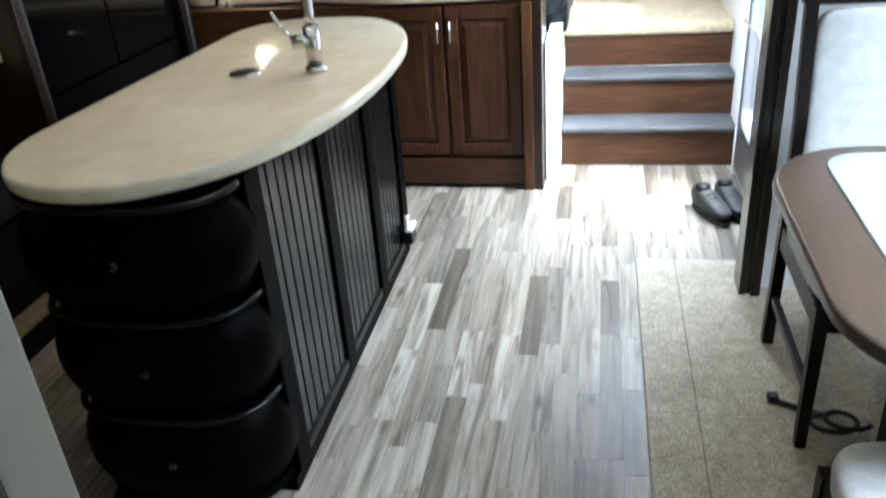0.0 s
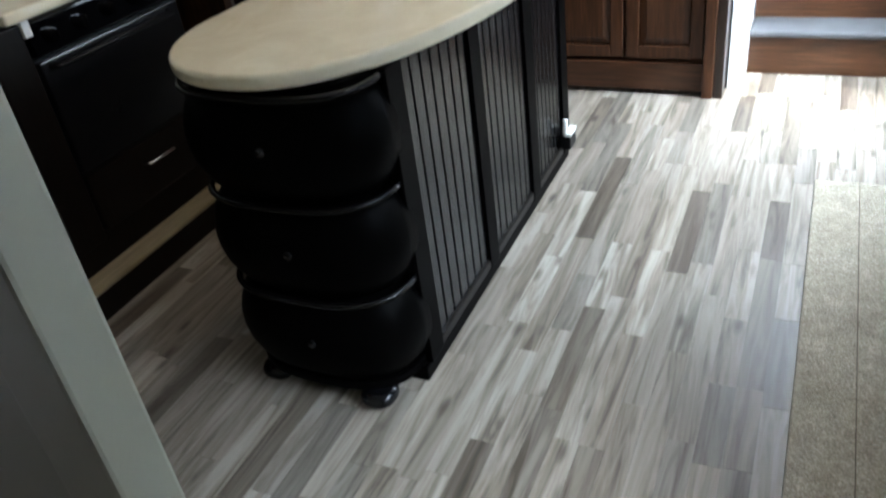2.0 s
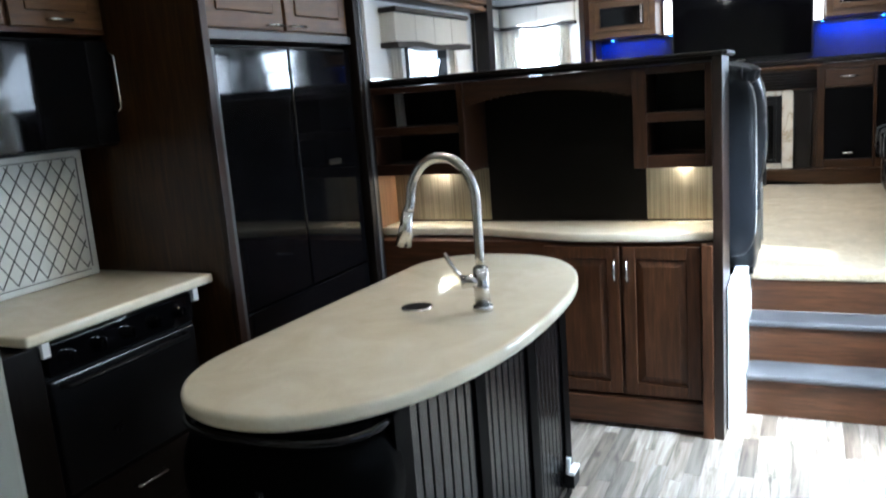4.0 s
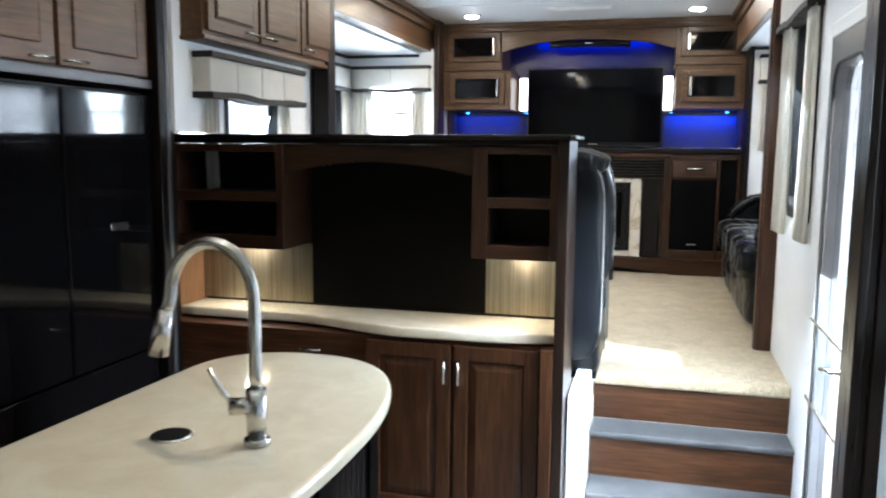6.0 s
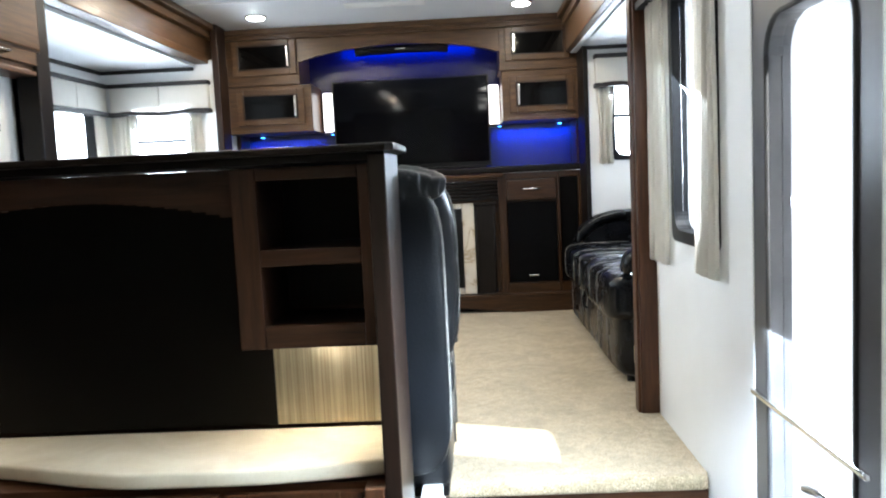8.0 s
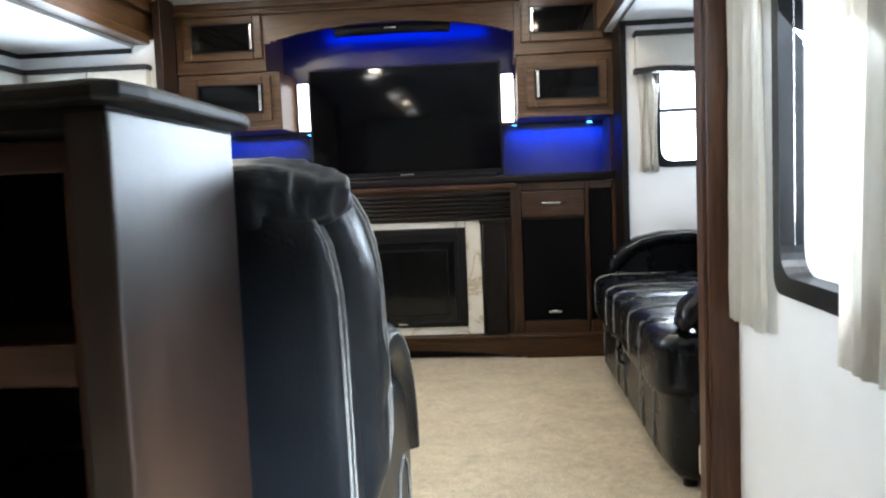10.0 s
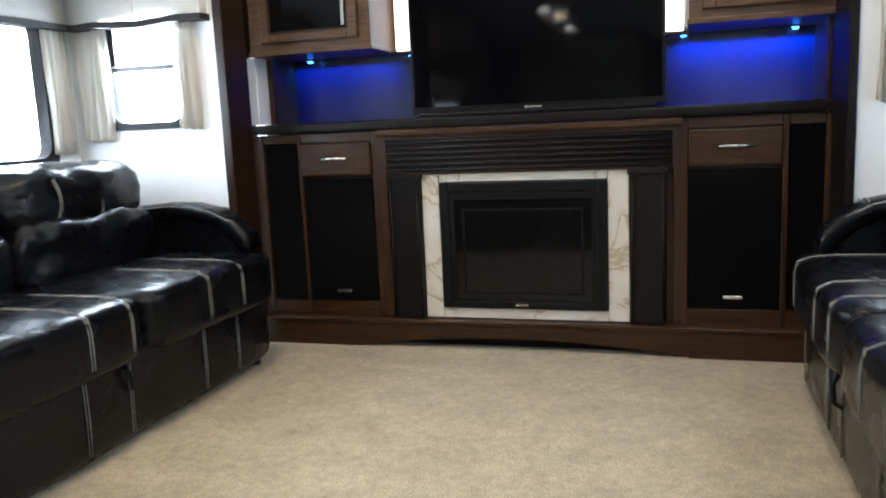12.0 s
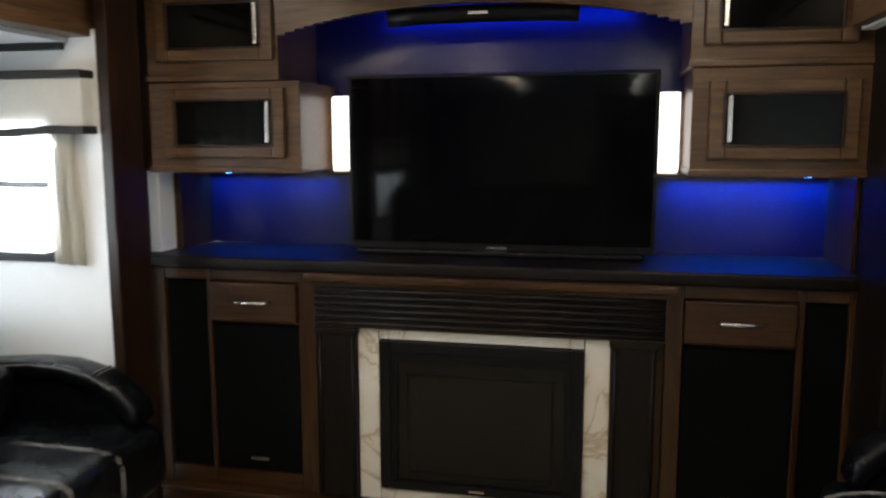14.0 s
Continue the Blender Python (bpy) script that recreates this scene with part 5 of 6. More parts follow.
def sofa(name, length, label):
    """A padded leather sofa: front towards -y, from x=0 to length, on z=0, with crescent arms set back on the seat."""
    s = thing(name, label, "sofa", "leather sofas")
    D = 0.88
    part("base", cushion(bmesh.new(), 0.0, length, 0.035, D, 0.02, 0.36, 16, 12, 0.003, 1), LEATHER, s, "", True)
    half = length / 2
    lines = (0.13, 0.57, 0.77, 1.19, 1.42)
    seat_box = [(-0.004, half + 0.004), (half - 0.004, length + 0.004)]
    for k, (x0, x1) in enumerate(seat_box):
        shape = (x0, x1, -0.012, D - 0.16, 0.27, 0.495)
        bm = cushion(bmesh.new(), *shape, 7.5, 30, 0.0, 3 + k)
        for v in bm.verts:
            if v.co.z > 0.36:
                u = v.co
                v.co.z += 0.006 * noise.noise(Vector((u.x * 11, u.y * 4, k))) + 0.004 * noise.noise(Vector((u.x * 34, u.y * 9, k + 5)))
        seat = part("seat_cushion", bm, LEATHER, s, "", True)
        mid, hx = (x0 + x1) / 2, (x1 - x0) / 2
        for x in lines:
            if x0 < x < x1:
                for off in (-0.006, 0.006):
                    f = (x + off - mid) / hx
                    pts = [on_cushion(*shape, 7.5, q) + Vector((0, -0.001, 0.003)) for q in ((f, 0.1, 1), (f, -0.3, 1), (f, -0.7, 1), (f, -0.92, 1), (f, -1, 0.8), (f, -1, 0.4), (f, -1, 0.0), (f, -1, -0.6))]
                    part("stitching", tube(bmesh.new(), pts, 0.0024, 5), STITCH, seat, "pale stitching", True)
        bx0, bx1 = max(x0, 0.10), min(x1, length - 0.10)
        low = (bx0, bx1, 0.47, 0.78, 0.43, 0.72)
        high = (bx0 - 0.004, bx1 + 0.004, 0.50, D + 0.02, 0.640, 0.905)
        back = part("back_cushion", cushion(bmesh.new(), *low, 4.0, 20, 0.012, 7 + k), LEATHER, s, "", True)
        head = part("head_cushion", cushion(bmesh.new(), *high, 3.6, 20, 0.010, 11 + k), LEATHER, s, "", True)
        for f in (-0.42, 0.12):
            for off in (-0.012, 0.012):
                pts = [on_cushion(*high, 3.6, (f + off, math.cos(a), math.sin(a))) for a in np.linspace(math.pi * 0.45, math.pi * 1.15, 12)]
                part("stitching", tube(bmesh.new(), pts, 0.0026, 5), STITCH, head, "pale stitching", True)
    for x in lines:
        for off in (-0.006, 0.006):
            part("stitching", tube(bmesh.new(), [(x + off, 0.031, 0.29), (x + off, 0.030, 0.16), (x + off, 0.034, 0.05)], 0.0018, 5), STITCH, s, "pale stitching", True)
    part("pull_strap", tube(bmesh.new(), [(0.745, 0.034, 0.285), (0.75, 0.012, 0.25), (0.765, 0.014, 0.20), (0.775, 0.036, 0.19)], 0.008, 6), LEATHER, s, "short leather pull strap", True)
    crest = [(0.075, 0.500), (0.100, 0.552), (0.150, 0.602), (0.230, 0.642), (0.330, 0.664), (0.450, 0.668), (0.600, 0.655), (0.800, 0.640)]
    for x0, x1 in ((0.0, 0.125), (length - 0.125, length)):
        prof = [(0.11, 0.40)] + [(y + 0.03, z - 0.03) for y, z in crest] + [(D - 0.02, 0.60), (D - 0.02, 0.05), (0.11, 0.05)]
        bm = bmesh.new()
        lo = [bm.verts.new((x0 + 0.022, y, z)) for y, z in prof]
        hi = [bm.verts.new((x1 - 0.022, y, z)) for y, z in prof]
        bm.faces.new(lo)
        bm.faces.new(hi[::-1])
        for k in range(len(prof)):
            bm.faces.new((lo[k], lo[(k + 1) % len(prof)], hi[(k + 1) % len(prof)], hi[k]))
        part("arm_panel", bm, LEATHER, s, "flat inner arm panel")
        bm = bmesh.new()
        n, rings = 16, []
        for i, (y, z) in enumerate(crest):
            j, k = max(i - 1, 0), min(i + 1, len(crest) - 1)
            d = Vector((0, crest[k][0] - crest[j][0], crest[k][1] - crest[j][1])).normalized()
            up = Vector((0, -d.z, d.y))
            fat = 0.036 * (0.5 if i == 0 else 1.0)
            ring = []
            for m in range(n):
                c, q = math.cos(math.tau * m / n), math.sin(math.tau * m / n)
                ring.append(bm.verts.new(Vector(((x0 + x1) / 2 + math.copysign(abs(c) ** 0.55, c) * (x1 - x0) / 2, y, z)) + up * math.copysign(abs(q) ** 0.75, q) * fat))
            rings.append(ring)
        for p, q in zip(rings, rings[1:]):
            for m in range(n):
                bm.faces.new((p[m], p[(m + 1) % n], q[(m + 1) % n], q[m]))
        bm.faces.new(rings[0][::-1])
        bm.faces.new(rings[-1])
        bmesh.ops.subdivide_edges(bm, edges=bm.edges[:], cuts=1, smooth=1.0)
        arm = part("arm", bm, LEATHER, s, "padded crescent arm", True)
        for xx in (x0 + 0.006, x1 - 0.006):
            for dz in (0.006, 0.022):
                part("stitching", tube(bmesh.new(), [(xx, y, z + dz) for y, z in crest[1:]], 0.0026, 5), STITCH, arm, "pale stitching", True)
        for dy in (0.0, 0.016):
            pts = [(x0 + (x1 - x0) * q, 0.20 + dy, 0.664 + 0.006 * (1 - abs(2 * q - 1) ** 3) + 0.3 * dy) for q in np.linspace(0.1, 0.9, 7)]
            part("stitching", tube(bmesh.new(), pts, 0.0026, 5), STITCH, arm, "pale stitching", True)
    for k in range(4):
        x, y = (0.08 if k % 2 else length - 0.08), (0.10 if k < 2 else D - 0.1)
        part("foot", cyl(bmesh.new(), (x, y, 0.0), (x, y, 0.05), 0.022), BLACK, s)
    return s


SLEN = 1.73
left = sofa("sofa", SLEN, "black leather sofa with pale stitching in the slide-out")
left.matrix_basis = pose(-0.915, 6.01, ZL, 0, 0, 90)
right = copy_thing(left, pose(1.125, 6.01 + SLEN, ZL, 0, 0, -90))


def recliner(x0, x1):
    r = thing("recliner", "charcoal leather recliner with thick pale double stitching", "recliner", "recliners", at=((x0 + x1) / 2, 5.1, ZL))
    g = ZL
    aw = 0.215
    hinge = Vector((0, 4.74, g + 0.3))

    def lean(bm, degrees):
        bmesh.ops.rotate(bm, verts=bm.verts, cent=hinge, matrix=Matrix.Rotation(radians(degrees), 3, "X"))
        return bm

    def seam(parent, shape, p, qs, degrees, rad=0.0034):
        turn = Matrix.Rotation(radians(degrees), 3, "X")
        pts = [hinge + turn @ (on_cushion(*shape, p, q) * 1.0 - hinge) for q in qs]
        part("stitching", tube(bmesh.new(), pts, rad, 5), STITCH, parent, "pale stitching", True)

    shell = (x0 + 0.015, x1 - 0.010, 4.70, 4.825, g + 0.10, g + 0.965)
    pad = (x0 + 0.005, x1 + 0.025, 4.81, 5.01, g + 0.36, g + 0.985)
    roll = (x0 + 0.012, x1 + 0.006, 4.785, 4.935, g + 0.885, g + 0.99)
    back = part("back_shell", lean(cushion(bmesh.new(), *shell, 7, 16, 0.003, x0), 4), LEATHER2, r, "", True)
    front = part("back_cushion", lean(cushion(bmesh.new(), *pad, 4.5, 20, 0.008, x0 + 3), 12), LEATHER2, r, "", True)
    ruched = cushion(bmesh.new(), *roll, 3.4, 40, 0.008, x0 + 5)
    for v in ruched.verts:
        n = noise.noise(Vector((v.co.x * 70, v.co.y * 22, v.co.z * 22 + x0)))
        v.co += (v.co - Vector(((x0 + x1) / 2, 4.86, g + 0.93))).normalized() * 0.010 * n
    head = part("head_cushion", lean(ruched, 12), LEATHER2, r, "ruched head cushion", True)
    heights = list(np.linspace(-0.75, 0.97, 14))
    for s in (-1, 1):
        for f in (-0.62, -0.30):
            seam(back, shell, 7, [(s, f, h) for h in heights] + [(s * q, f, 1) for q in (0.9, 0.6, 0.2)], 4)
        for f in (0.05, 0.30):
            seam(front, pad, 4.5, [(s, f, h) for h in heights], 12)
        for f in (0.55, 0.66):
            seam(head, roll, 3, [(s * f, c, 1) for c in (-0.9, -0.4, 0.1, 0.6)] + [(s * f, 1, h) for h in (0.7, 0.2, -0.4)], 12)
            seam(front, pad, 4.5, [(s * f, 1, h) for h in (0.6, 0.2, -0.2, -0.6, -0.9)], 12)
    part("seat", cushion(bmesh.new(), x0 + aw - 0.02, x1 - aw + 0.02, 4.92, 5.52, g + 0.18, g + 0.47, 5, 12, 0.01, x0 + 7), LEATHER2, r, "", True)
    part("footrest", cushion(bmesh.new(), x0 + aw, x1 - aw, 5.42, 5.56, g + 0.05, g + 0.42, 5, 12, 0.008, x0 + 8), LEATHER2, r, "", True)
    for a, b, s in ((x0, x0 + aw, -1), (x1 - aw, x1, 1)):
        part("arm_panel", cushion(bmesh.new(), a + 0.018, b - 0.018, 4.80, 5.47, g + 0.02, g + 0.555, 9, 10, 0.003, 2), LEATHER2, r, "flat side panel", True)
        # padded hood of the arm: a thick band along a curve
        line = [(4.89, 0.50), (4.93, 0.585), (5.00, 0.640), (5.08, 0.662), (5.17, 0.655), (5.26, 0.627), (5.34, 0.577), (5.40, 0.51), (5.44, 0.43), (5.45, 0.35)]
        bm = bmesh.new()
        n = 18
        rings = []
        for i, (y, z) in enumerate(line):
            j, k = max(i - 1, 0), min(i + 1, len(line) - 1)
            d = Vector((0, line[k][0] - line[j][0], line[k][1] - line[j][1])).normalized()
            up = Vector((0, -d.z, d.y))
            fat = 0.045 * (0.55 if i in (0, len(line) - 1) else 1.0)
            ring = []
            for m in range(n):
                an = math.tau * m / n
                cx, cz = math.cos(an), math.sin(an)
                ring.append(bm.verts.new(Vector(((a + b) / 2 + math.copysign(abs(cx) ** 0.5, cx) * (b - a) / 2, y, g + z)) + up * math.copysign(abs(cz) ** 0.7, cz) * fat))
            rings.append(ring)
        for p, q in zip(rings, rings[1:]):
            for m in range(n):
                bm.faces.new((p[m], p[(m + 1) % n], q[(m + 1) % n], q[m]))
        bm.faces.new(rings[0][::-1])
        bm.faces.new(rings[-1])
        bmesh.ops.subdivide_edges(bm, edges=bm.edges[:], cuts=1, smooth=1.0)
        arm = part("arm", bm, LEATHER2, r, "padded arm with rounded front", True)
        xo = b - 0.004 if s > 0 else a + 0.004
        for dz in (0.018, 0.002):
            part("stitching", tube(bmesh.new(), [(xo, y, g + z + dz) for y, z in line], 0.0036, 5), STITCH, arm, "pale stitching", True)
        for dy in (0.0, 0.022):
            pts = [(a + (b - a) * q, 5.14 + dy, g + 0.658 - 0.15 * dy + 0.046 * (1 - abs(2 * q - 1) ** 4)) for q in np.linspace(0.08, 0.92, 9)]
            part("stitching", tube(bmesh.new(), pts, 0.0034, 5), STITCH, arm, "pale stitching", True)
        xo = b - 0.016 if s > 0 else a + 0.016
        loop = [(xo, 5.16, g + 0.06), (xo, 5.18, g + 0.26), (xo, 5.22, g + 0.36), (xo, 5.28, g + 0.385), (xo, 5.34, g + 0.35), (xo, 5.37, g + 0.25), (xo, 5.38, g + 0.06)]
        part("stitching", tube(bmesh.new(), loop, 0.0036, 5), STITCH, r, "pale stitching", True)
        part("strap", cushion(bmesh.new(), xo - 0.012, xo + 0.012, 4.90, 4.96, g + 0.30, g + 0.40, 3, 6), LEATHER2, r, "leather strap loop", True)
    part("base", B(x0 + 0.03, x1 - 0.03, 4.84, 5.44, g, g + 0.06, 0.01), BLACK, r)
    return r


recliner(-0.285, 0.455)
recliner(-1.02, -0.30)

socket = thing("wall_plug", "beige socket with a white cord by the sofa post", "plug", at=(1.185, 5.72, ZL))
part("socket", B(1.165, 1.215, 5.70, 5.73, ZL + 0.17, ZL + 0.25, 0.008), plain("beige_plastic", (0.52, 0.46, 0.33), 0.5), socket)
part("cord", tube(bmesh.new(), [(1.19, 5.72, ZL + 0.18), (1.195, 5.74, ZL + 0.12), (1.20, 5.735, ZL + 0.05), (1.20, 5.73, ZL + 0.008)], 0.016, 8), WHITEPL, socket, "white cord", True)

# ---- living area: overhead cabinet on the west wall ----
oc = thing("overhead_cabinet", "brown overhead cabinet with raised-panel doors above the small window", "cabinet", at=(-1.15, 5.1, 2.0))
part("body", B(-1.27, -1.17, 4.36, 5.72, 2.06, ZC), MAPLE_Y, oc)
part("light_rail", B(-1.27, -1.155, 4.35, 5.725, 2.045, 2.065, 0.005), MAPLE_Y, oc)
for a, b in ((4.38, 4.81), (4.83, 5.26), (5.28, 5.70)):
    d = part("door", B(-1.17, -1.151, a, b, 2.085, 2.60, 0.004), MAPLE_Y, oc)
    part("raised_panel", B(-1.151, -1.143, a + 0.06, b - 0.06, 2.145, 2.54, 0.007), MAPLE_Y, d)
    for q in ((a + 0.052, a + 0.060, 2.137, 2.548), (b - 0.060, b - 0.052, 2.137, 2.548), (a + 0.060, b - 0.060, 2.137, 2.145), (a + 0.060, b - 0.060, 2.540, 2.548)):
        part("dark_bead", B(-1.151, -1.147, *q), DARKCHERRY, d, "dark glazed bead")
    hy = b - 0.13 if a < 4.5 else a + 0.02
    part("handle", tube(bmesh.new(), [(-1.151, hy, 2.112), (-1.127, hy + 0.01, 2.112), (-1.127, hy + 0.10, 2.112), (-1.151, hy + 0.11, 2.112)], 0.006), STEEL, d, "chrome bar pull", True)

# ---- ceiling lights and vent ----
light0 = None
for x, rows in ((-0.78, (7.58, 6.63)), (0.89, (7.58, 6.63, 5.5)), (-0.50, (5.5, 3.9, 2.15)), (0.75, (4.0, 2.6, 1.4))):
    for y in rows:
        m = pose(x, y, ZC)
        if light0 is None:
            light0 = thing("ceiling_light", "round recessed ceiling light with a glowing lens", "light", "ceiling lights")
            bm = bmesh.new()
            tube(bm, [(0.060 * math.cos(a), 0.060 * math.sin(a), -0.004) for a in np.linspace(0, math.tau, 33)], 0.008, 8)
            part("rim", bm, STEEL, light0, "", True)
            part("lens", cushion(bmesh.new(), -0.052, 0.052, -0.052, 0.052, -0.024, 0.0, 2.2, 8), LAMPGLOW, light0, "glowing lens")
            light0.matrix_basis = m
        else:
            copy_thing(light0, m)
for x, y, p in ((-0.78, 7.0, 6), (0.89, 7.0, 6), (-0.4, 5.9, 10), (-0.45, 3.3, 5)):
    lamp = new("ceiling_lamp", bpy.data.lights.new("ceiling_lamp", "AREA"))
    lamp.data.shape, lamp.data.size, lamp.data.energy, lamp.data.color = "DISK", 0.10, p, WARM
    lamp.matrix_world = look((x, y, ZC - 0.02), (x, y + 0.001, 0))
vent = thing("ceiling_vent", "white rectangular ceiling air vent", "vent", at=(0.05, 7.4, ZC))
part("frame", B(-0.19, 0.30, 7.35, 7.46, ZC - 0.010, ZC - 0.001, 0.003), WHITEPL, vent)
for k in range(5):
    part("slat", B(-0.17, 0.28, 7.366 + k * 0.016, 7.374 + k * 0.016, ZC - 0.014, ZC - 0.010), WHITEPL, vent)
for x, p in ((0.14, 0.9), (-1.08, 0.9)):
    pk = thing("puck_light", "small round light under the cubby shelf", "light", "bar puck lights", at=(x, 4.55, 1.192))
    part("lens", cyl(bmesh.new(), (x, 4.56, 1.183), (x, 4.56, 1.194), 0.028), LAMPGLOW, pk, "glowing lens")
    lamp = new("bar_lamp", bpy.data.lights.new("bar_lamp", "AREA"))
    lamp.data.shape, lamp.data.size, lamp.data.energy, lamp.data.color = "DISK", 0.05, p, WARM
    lamp.matrix_world = look((x, 4.56, 1.180), (x, 4.565, 0))

# ---- dinette ----
tagged(part("floor_carpet", B(0.745, 2.05, -0.60, 3.60, -0.004, 0.012, 0.004), CARPET2), "tan carpet in the dinette with a seam", "floor", kind="structure")
tagged(part("trim_carpet_seam", B(0.886, 0.8885, -0.60, 3.60, 0.0122, 0.0130), plain("seam_thread", (0.10, 0.08, 0.06), 0.9)), "dark carpet seam", "trim", kind="structure")


def round_rect(x0, x1, y0, y1, r, n=10):
    pts = []
    for cx, cy, a0 in ((x1 - r, y1 - r, 0), (x0 + r, y1 - r, 90), (x0 + r, y0 + r, 180), (x1 - r, y0 + r, 270)):
        for k in range(n + 1):
            a = radians(a0 + 90 * k / n)
            pts.append((cx + r * math.cos(a), cy + r * math.sin(a)))
    return pts


table = thing("dining_table", "brown wooden dining table with rounded corners and glass inset", "table", at=(1.45, 2.3, 0))
part("tabletop", slab(bmesh.new(), round_rect(0.99, 1.90, 1.83, 2.84, 0.26), 0.725, 0.76, 0.010, 3), TABLEWOOD, table)
part("glass_inset", slab(bmesh.new(), round_rect(1.125, 1.77, 1.97, 2.775, 0.10), 0.7602, 0.764), plain("pale_glass_inset", (0.22, 0.25, 0.27), 0.06, bumps=0), table, "pale glossy glass inset")
part("apron", slab(bmesh.new(), round_rect(1.12, 1.77, 1.96, 2.72, 0.15), 0.64, 0.725), TABLEWOOD, table)
for x in (1.32, 1.62):
    part("leg", B(x - 0.035, x + 0.035, 2.19, 2.49, 0.05, 0.64, 0.006), ESPRESSO, table)
part("foot_beam", B(1.19, 1.79, 2.26, 2.42, 0.012, 0.06, 0.008), ESPRESSO, table)


def dining_chair(m):
    """Origin under the seat's middle, facing +y."""
    c = thing("dining_chair", "dark wooden dining chair with ribbed pale fabric seat and back", "chair", "dinette chairs")
    w, d = 0.21, 0.23
    for x in (-w, w):
        part("leg", tube(bmesh.new(), [(x, d, 0.0), (x, d - 0.01, 0.43)], lambda u: 0.019 + 0.006 * u, 4), ESPRESSO, c, "front leg")
        part("leg", tube(bmesh.new(), [(x, -d - 0.03, 0.0), (x, -d, 0.45), (x, -d - 0.01, 0.75), (x, -d - 0.07, 1.10)], 0.023, 4), ESPRESSO, c, "rear leg and back post")
        part("rail", B(x - 0.012, x + 0.012, -d, d, 0.36, 0.43, 0.003), ESPRESSO, c)
        part("stretcher", B(x - 0.010, x + 0.010, -d, d, 0.16, 0.185, 0.003), ESPRESSO, c)
    part("rail", B(-w, w, d - 0.02, d + 0.005, 0.36, 0.43, 0.003), ESPRESSO, c)
    part("rail", B(-w, w, -d - 0.005, -d + 0.02, 0.36, 0.43, 0.003), ESPRESSO, c)
    part("seat", cushion(bmesh.new(), -w - 0.02, w + 0.02, -d - 0.01, d + 0.03, 0.42, 0.50, 5, 10), CHAIRFAB, c, "ribbed pale fabric seat", True)
    bm = cushion(bmesh.new(), -w + 0.015, w - 0.015, -0.028, 0.028, 0.0, 0.46, 8, 10)
    bmesh.ops.rotate(bm, verts=bm.verts, cent=(0, 0, 0), matrix=Matrix.Rotation(radians(7), 3, "X"))
    bmesh.ops.translate(bm, verts=bm.verts, vec=(0, -d - 0.005, 0.58))
    part("backrest", bm, CHAIRFAB, c, "ribbed pale fabric back", True)
    part("top_rail", B(-w - 0.022, w + 0.022, -d - 0.095, -d - 0.045, 1.045, 1.11, 0.010), ESPRESSO, c)
    c.matrix_basis = m
    return c


chair = dining_chair(pose(1.345, 2.80, 0.012, 0, 0, 180))
copy_thing(chair, pose(1.23, 1.775, 0.012, 0, 0, 0))

cable = thing("power_cable", "black coiled cable lying on the carpet", "cable", at=(1.18, 2.7, 0.012))
pts = [(1.10 + 0.012 * k, 2.75 - 0.006 * k, 0.020) for k in range(6)]
pts += [(1.21 + 0.05 * math.cos(a) + 0.006 * a, 2.65 + 0.04 * math.sin(a), 0.020 + 0.002 * a) for a in np.linspace(1.5, 12.0, 40)]
part("cord", tube(bmesh.new(), pts, 0.007, 6), RUBBER, cable, "", True)
part("plug", B(1.085, 1.115, 2.74, 2.77, 0.013, 0.035, 0.005), RUBBER, cable)


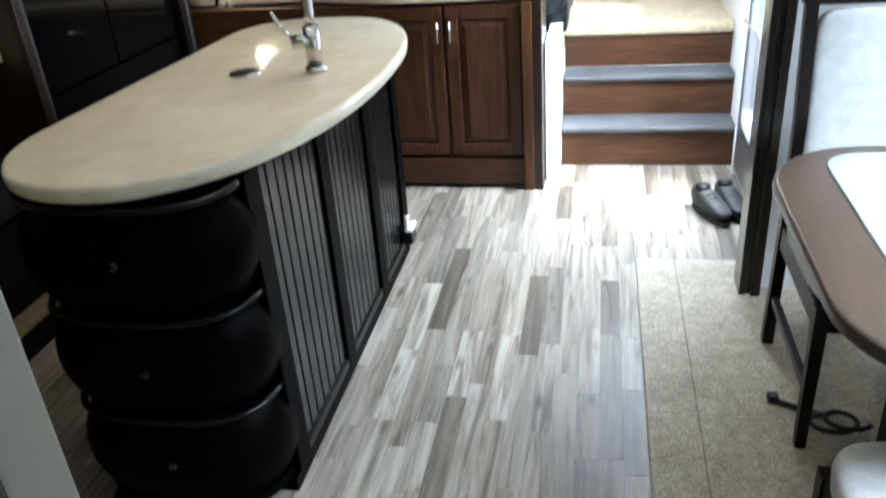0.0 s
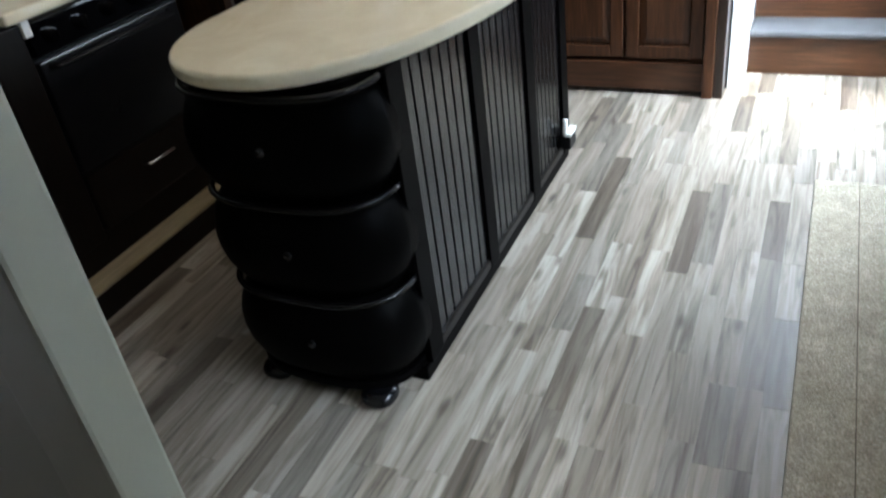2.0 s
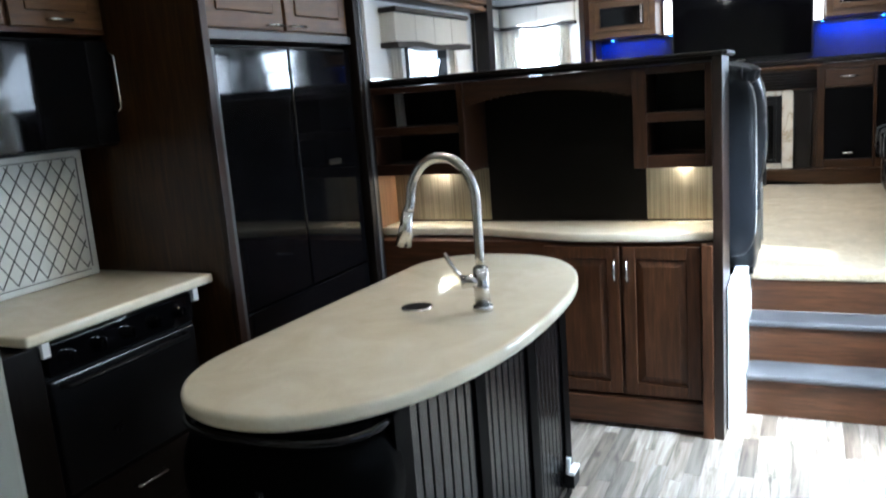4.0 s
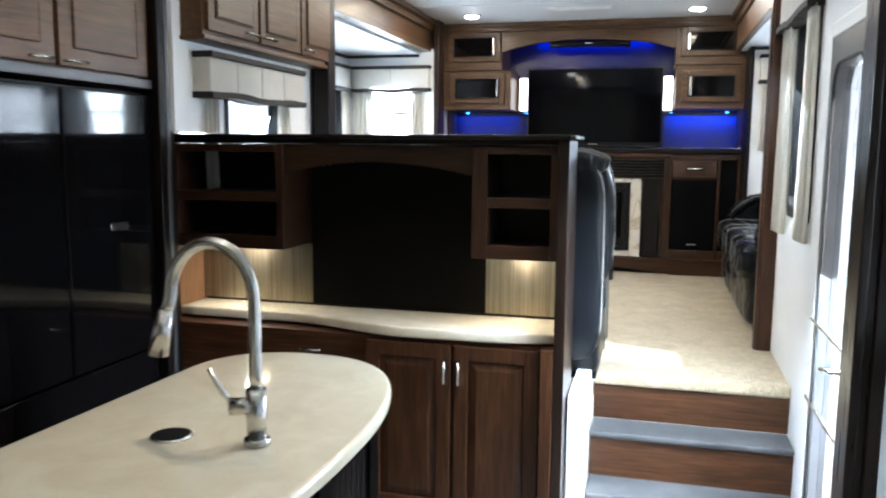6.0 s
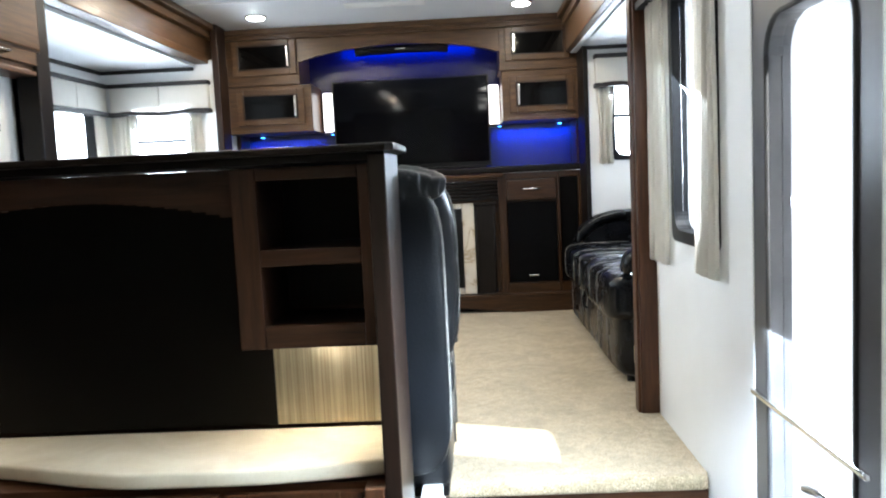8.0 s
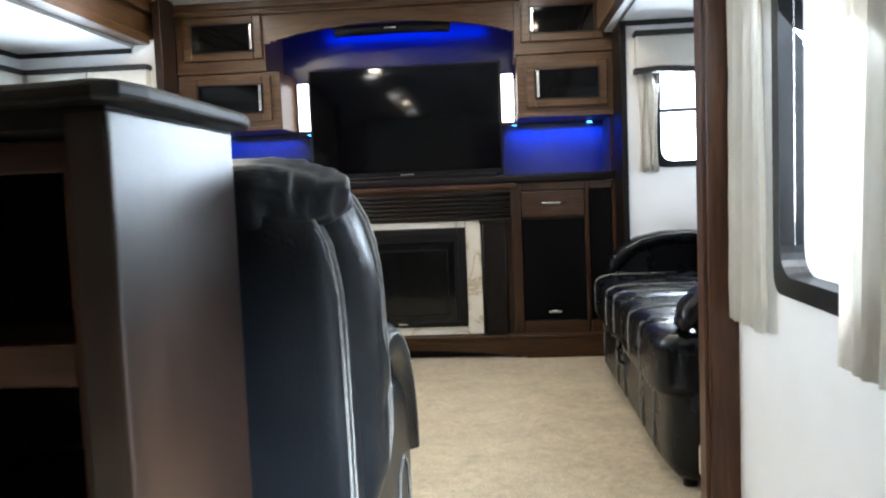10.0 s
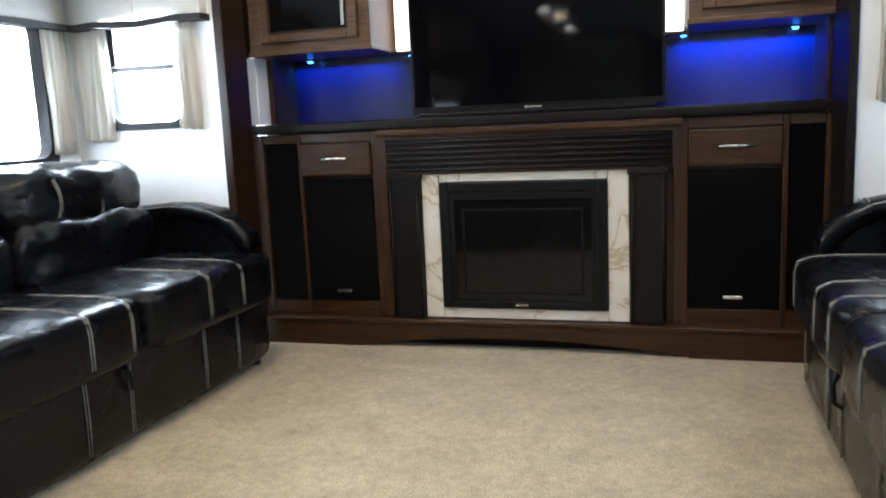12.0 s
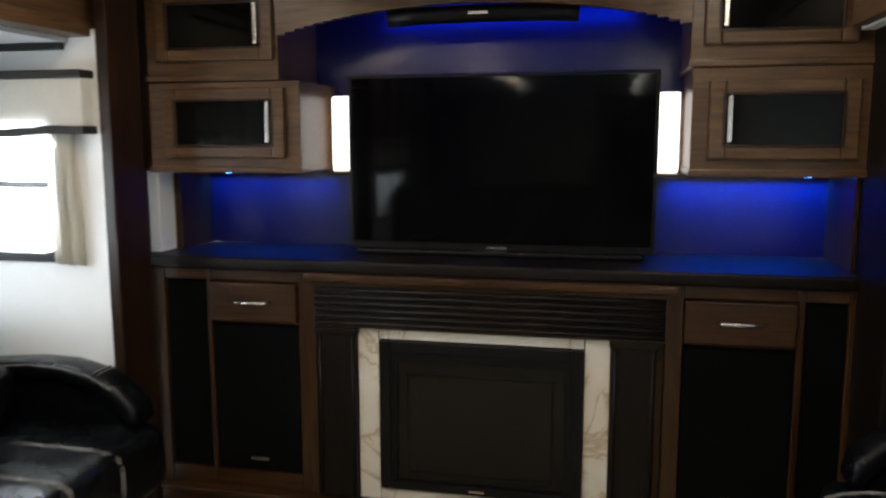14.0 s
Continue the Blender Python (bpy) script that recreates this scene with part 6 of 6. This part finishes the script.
# ---- shoes by the door ----
def shoe(m):
    s = thing("shoe", "worn black shoe standing on the floor by the door", "shoe", "pair of shoes")
    bm = bmesh.new()
    sole = [(0.040 * math.sin(a) * (1.0 + 0.18 * math.cos(a)), 0.135 * math.cos(a)) for a in np.linspace(0, math.tau, 28, endpoint=False)]
    slab(bm, sole, 0.0, 0.022, 0.004, 2)
    part("sole", bm, RUBBER, s)
    bm = cushion(bmesh.new(), -0.043, 0.043, -0.13, 0.13, 0.015, 0.11, 2.8, 12, 0.004)
    for v in bm.verts:
        if v.co.z > 0.05:
            u = (v.co.y + 0.13) / 0.26
            v.co.z = 0.05 + (v.co.z - 0.05) * (1.25 - 0.95 * u)
    part("upper", bm, plain("worn_black_shoe", (0.007, 0.0065, 0.006), 0.6, var=0.3, bumps=0.4), s, "", True)
    part("opening", cyl(bmesh.new(), (0, -0.07, 0.10), (0, -0.07, 0.118), 0.034, 0.030), BLACK, s, "", True)
    for k in range(4):
        part("lace", tube(bmesh.new(), [(-0.022, 0.0 + k * 0.02, 0.098 - k * 0.008), (0, 0.004 + k * 0.02, 0.104 - k * 0.008), (0.022, 0.0 + k * 0.02, 0.098 - k * 0.008)], 0.003, 5), RUBBER, s, "", True)
    s.matrix_basis = m
    return s


sh = shoe(pose(1.065, 4.02, 0.0, 0, 0, 205))
copy_thing(sh, pose(1.15, 4.06, 0.0, 0, 0, 195))

# ---- floor planks ----
rnd = random.Random(5)
PW = 0.066
meshes = {}
rest = bmesh.new()
count = 0
row = 0
x = -1.50
while x < 1.22:
    y = -0.60 - rnd.uniform(0.0, 0.4)
    while y < 4.60:
        L = rnd.choice((0.28, 0.36, 0.44, 0.52, 0.60))
        a, b = max(y, -0.60), min(y + L, 4.615)
        y += L
        if b - a < 0.03:
            continue
        if x + PW > 0.75 and b < 3.60:
            continue
        ya = max(a, 3.60) if x + PW > 0.75 else a
        near = -0.25 < x < 0.68 and 1.5 < (a + b) / 2 < 4.3 and count < 300 and ya == a
        if near:
            key = round(b - a, 3)
            if key not in meshes:
                meshes[key] = mesh_of("plank", B(0.0004, PW - 0.0004, 0.0004, key - 0.0004, -0.004, 0.0), FLOOR)
            ob = new("plank", meshes[key])
            ob.location = (x, a, 0)
            ob.parent = floor
            count += 1
        else:
            box(rest, x + 0.0004, min(x + PW, 1.23) - 0.0004, ya + 0.0004, b - 0.0004, -0.004, 0.0)
    x += PW
    row += 1
part("plank_rest", rest, FLOOR, floor)["kind"] = "stuff"
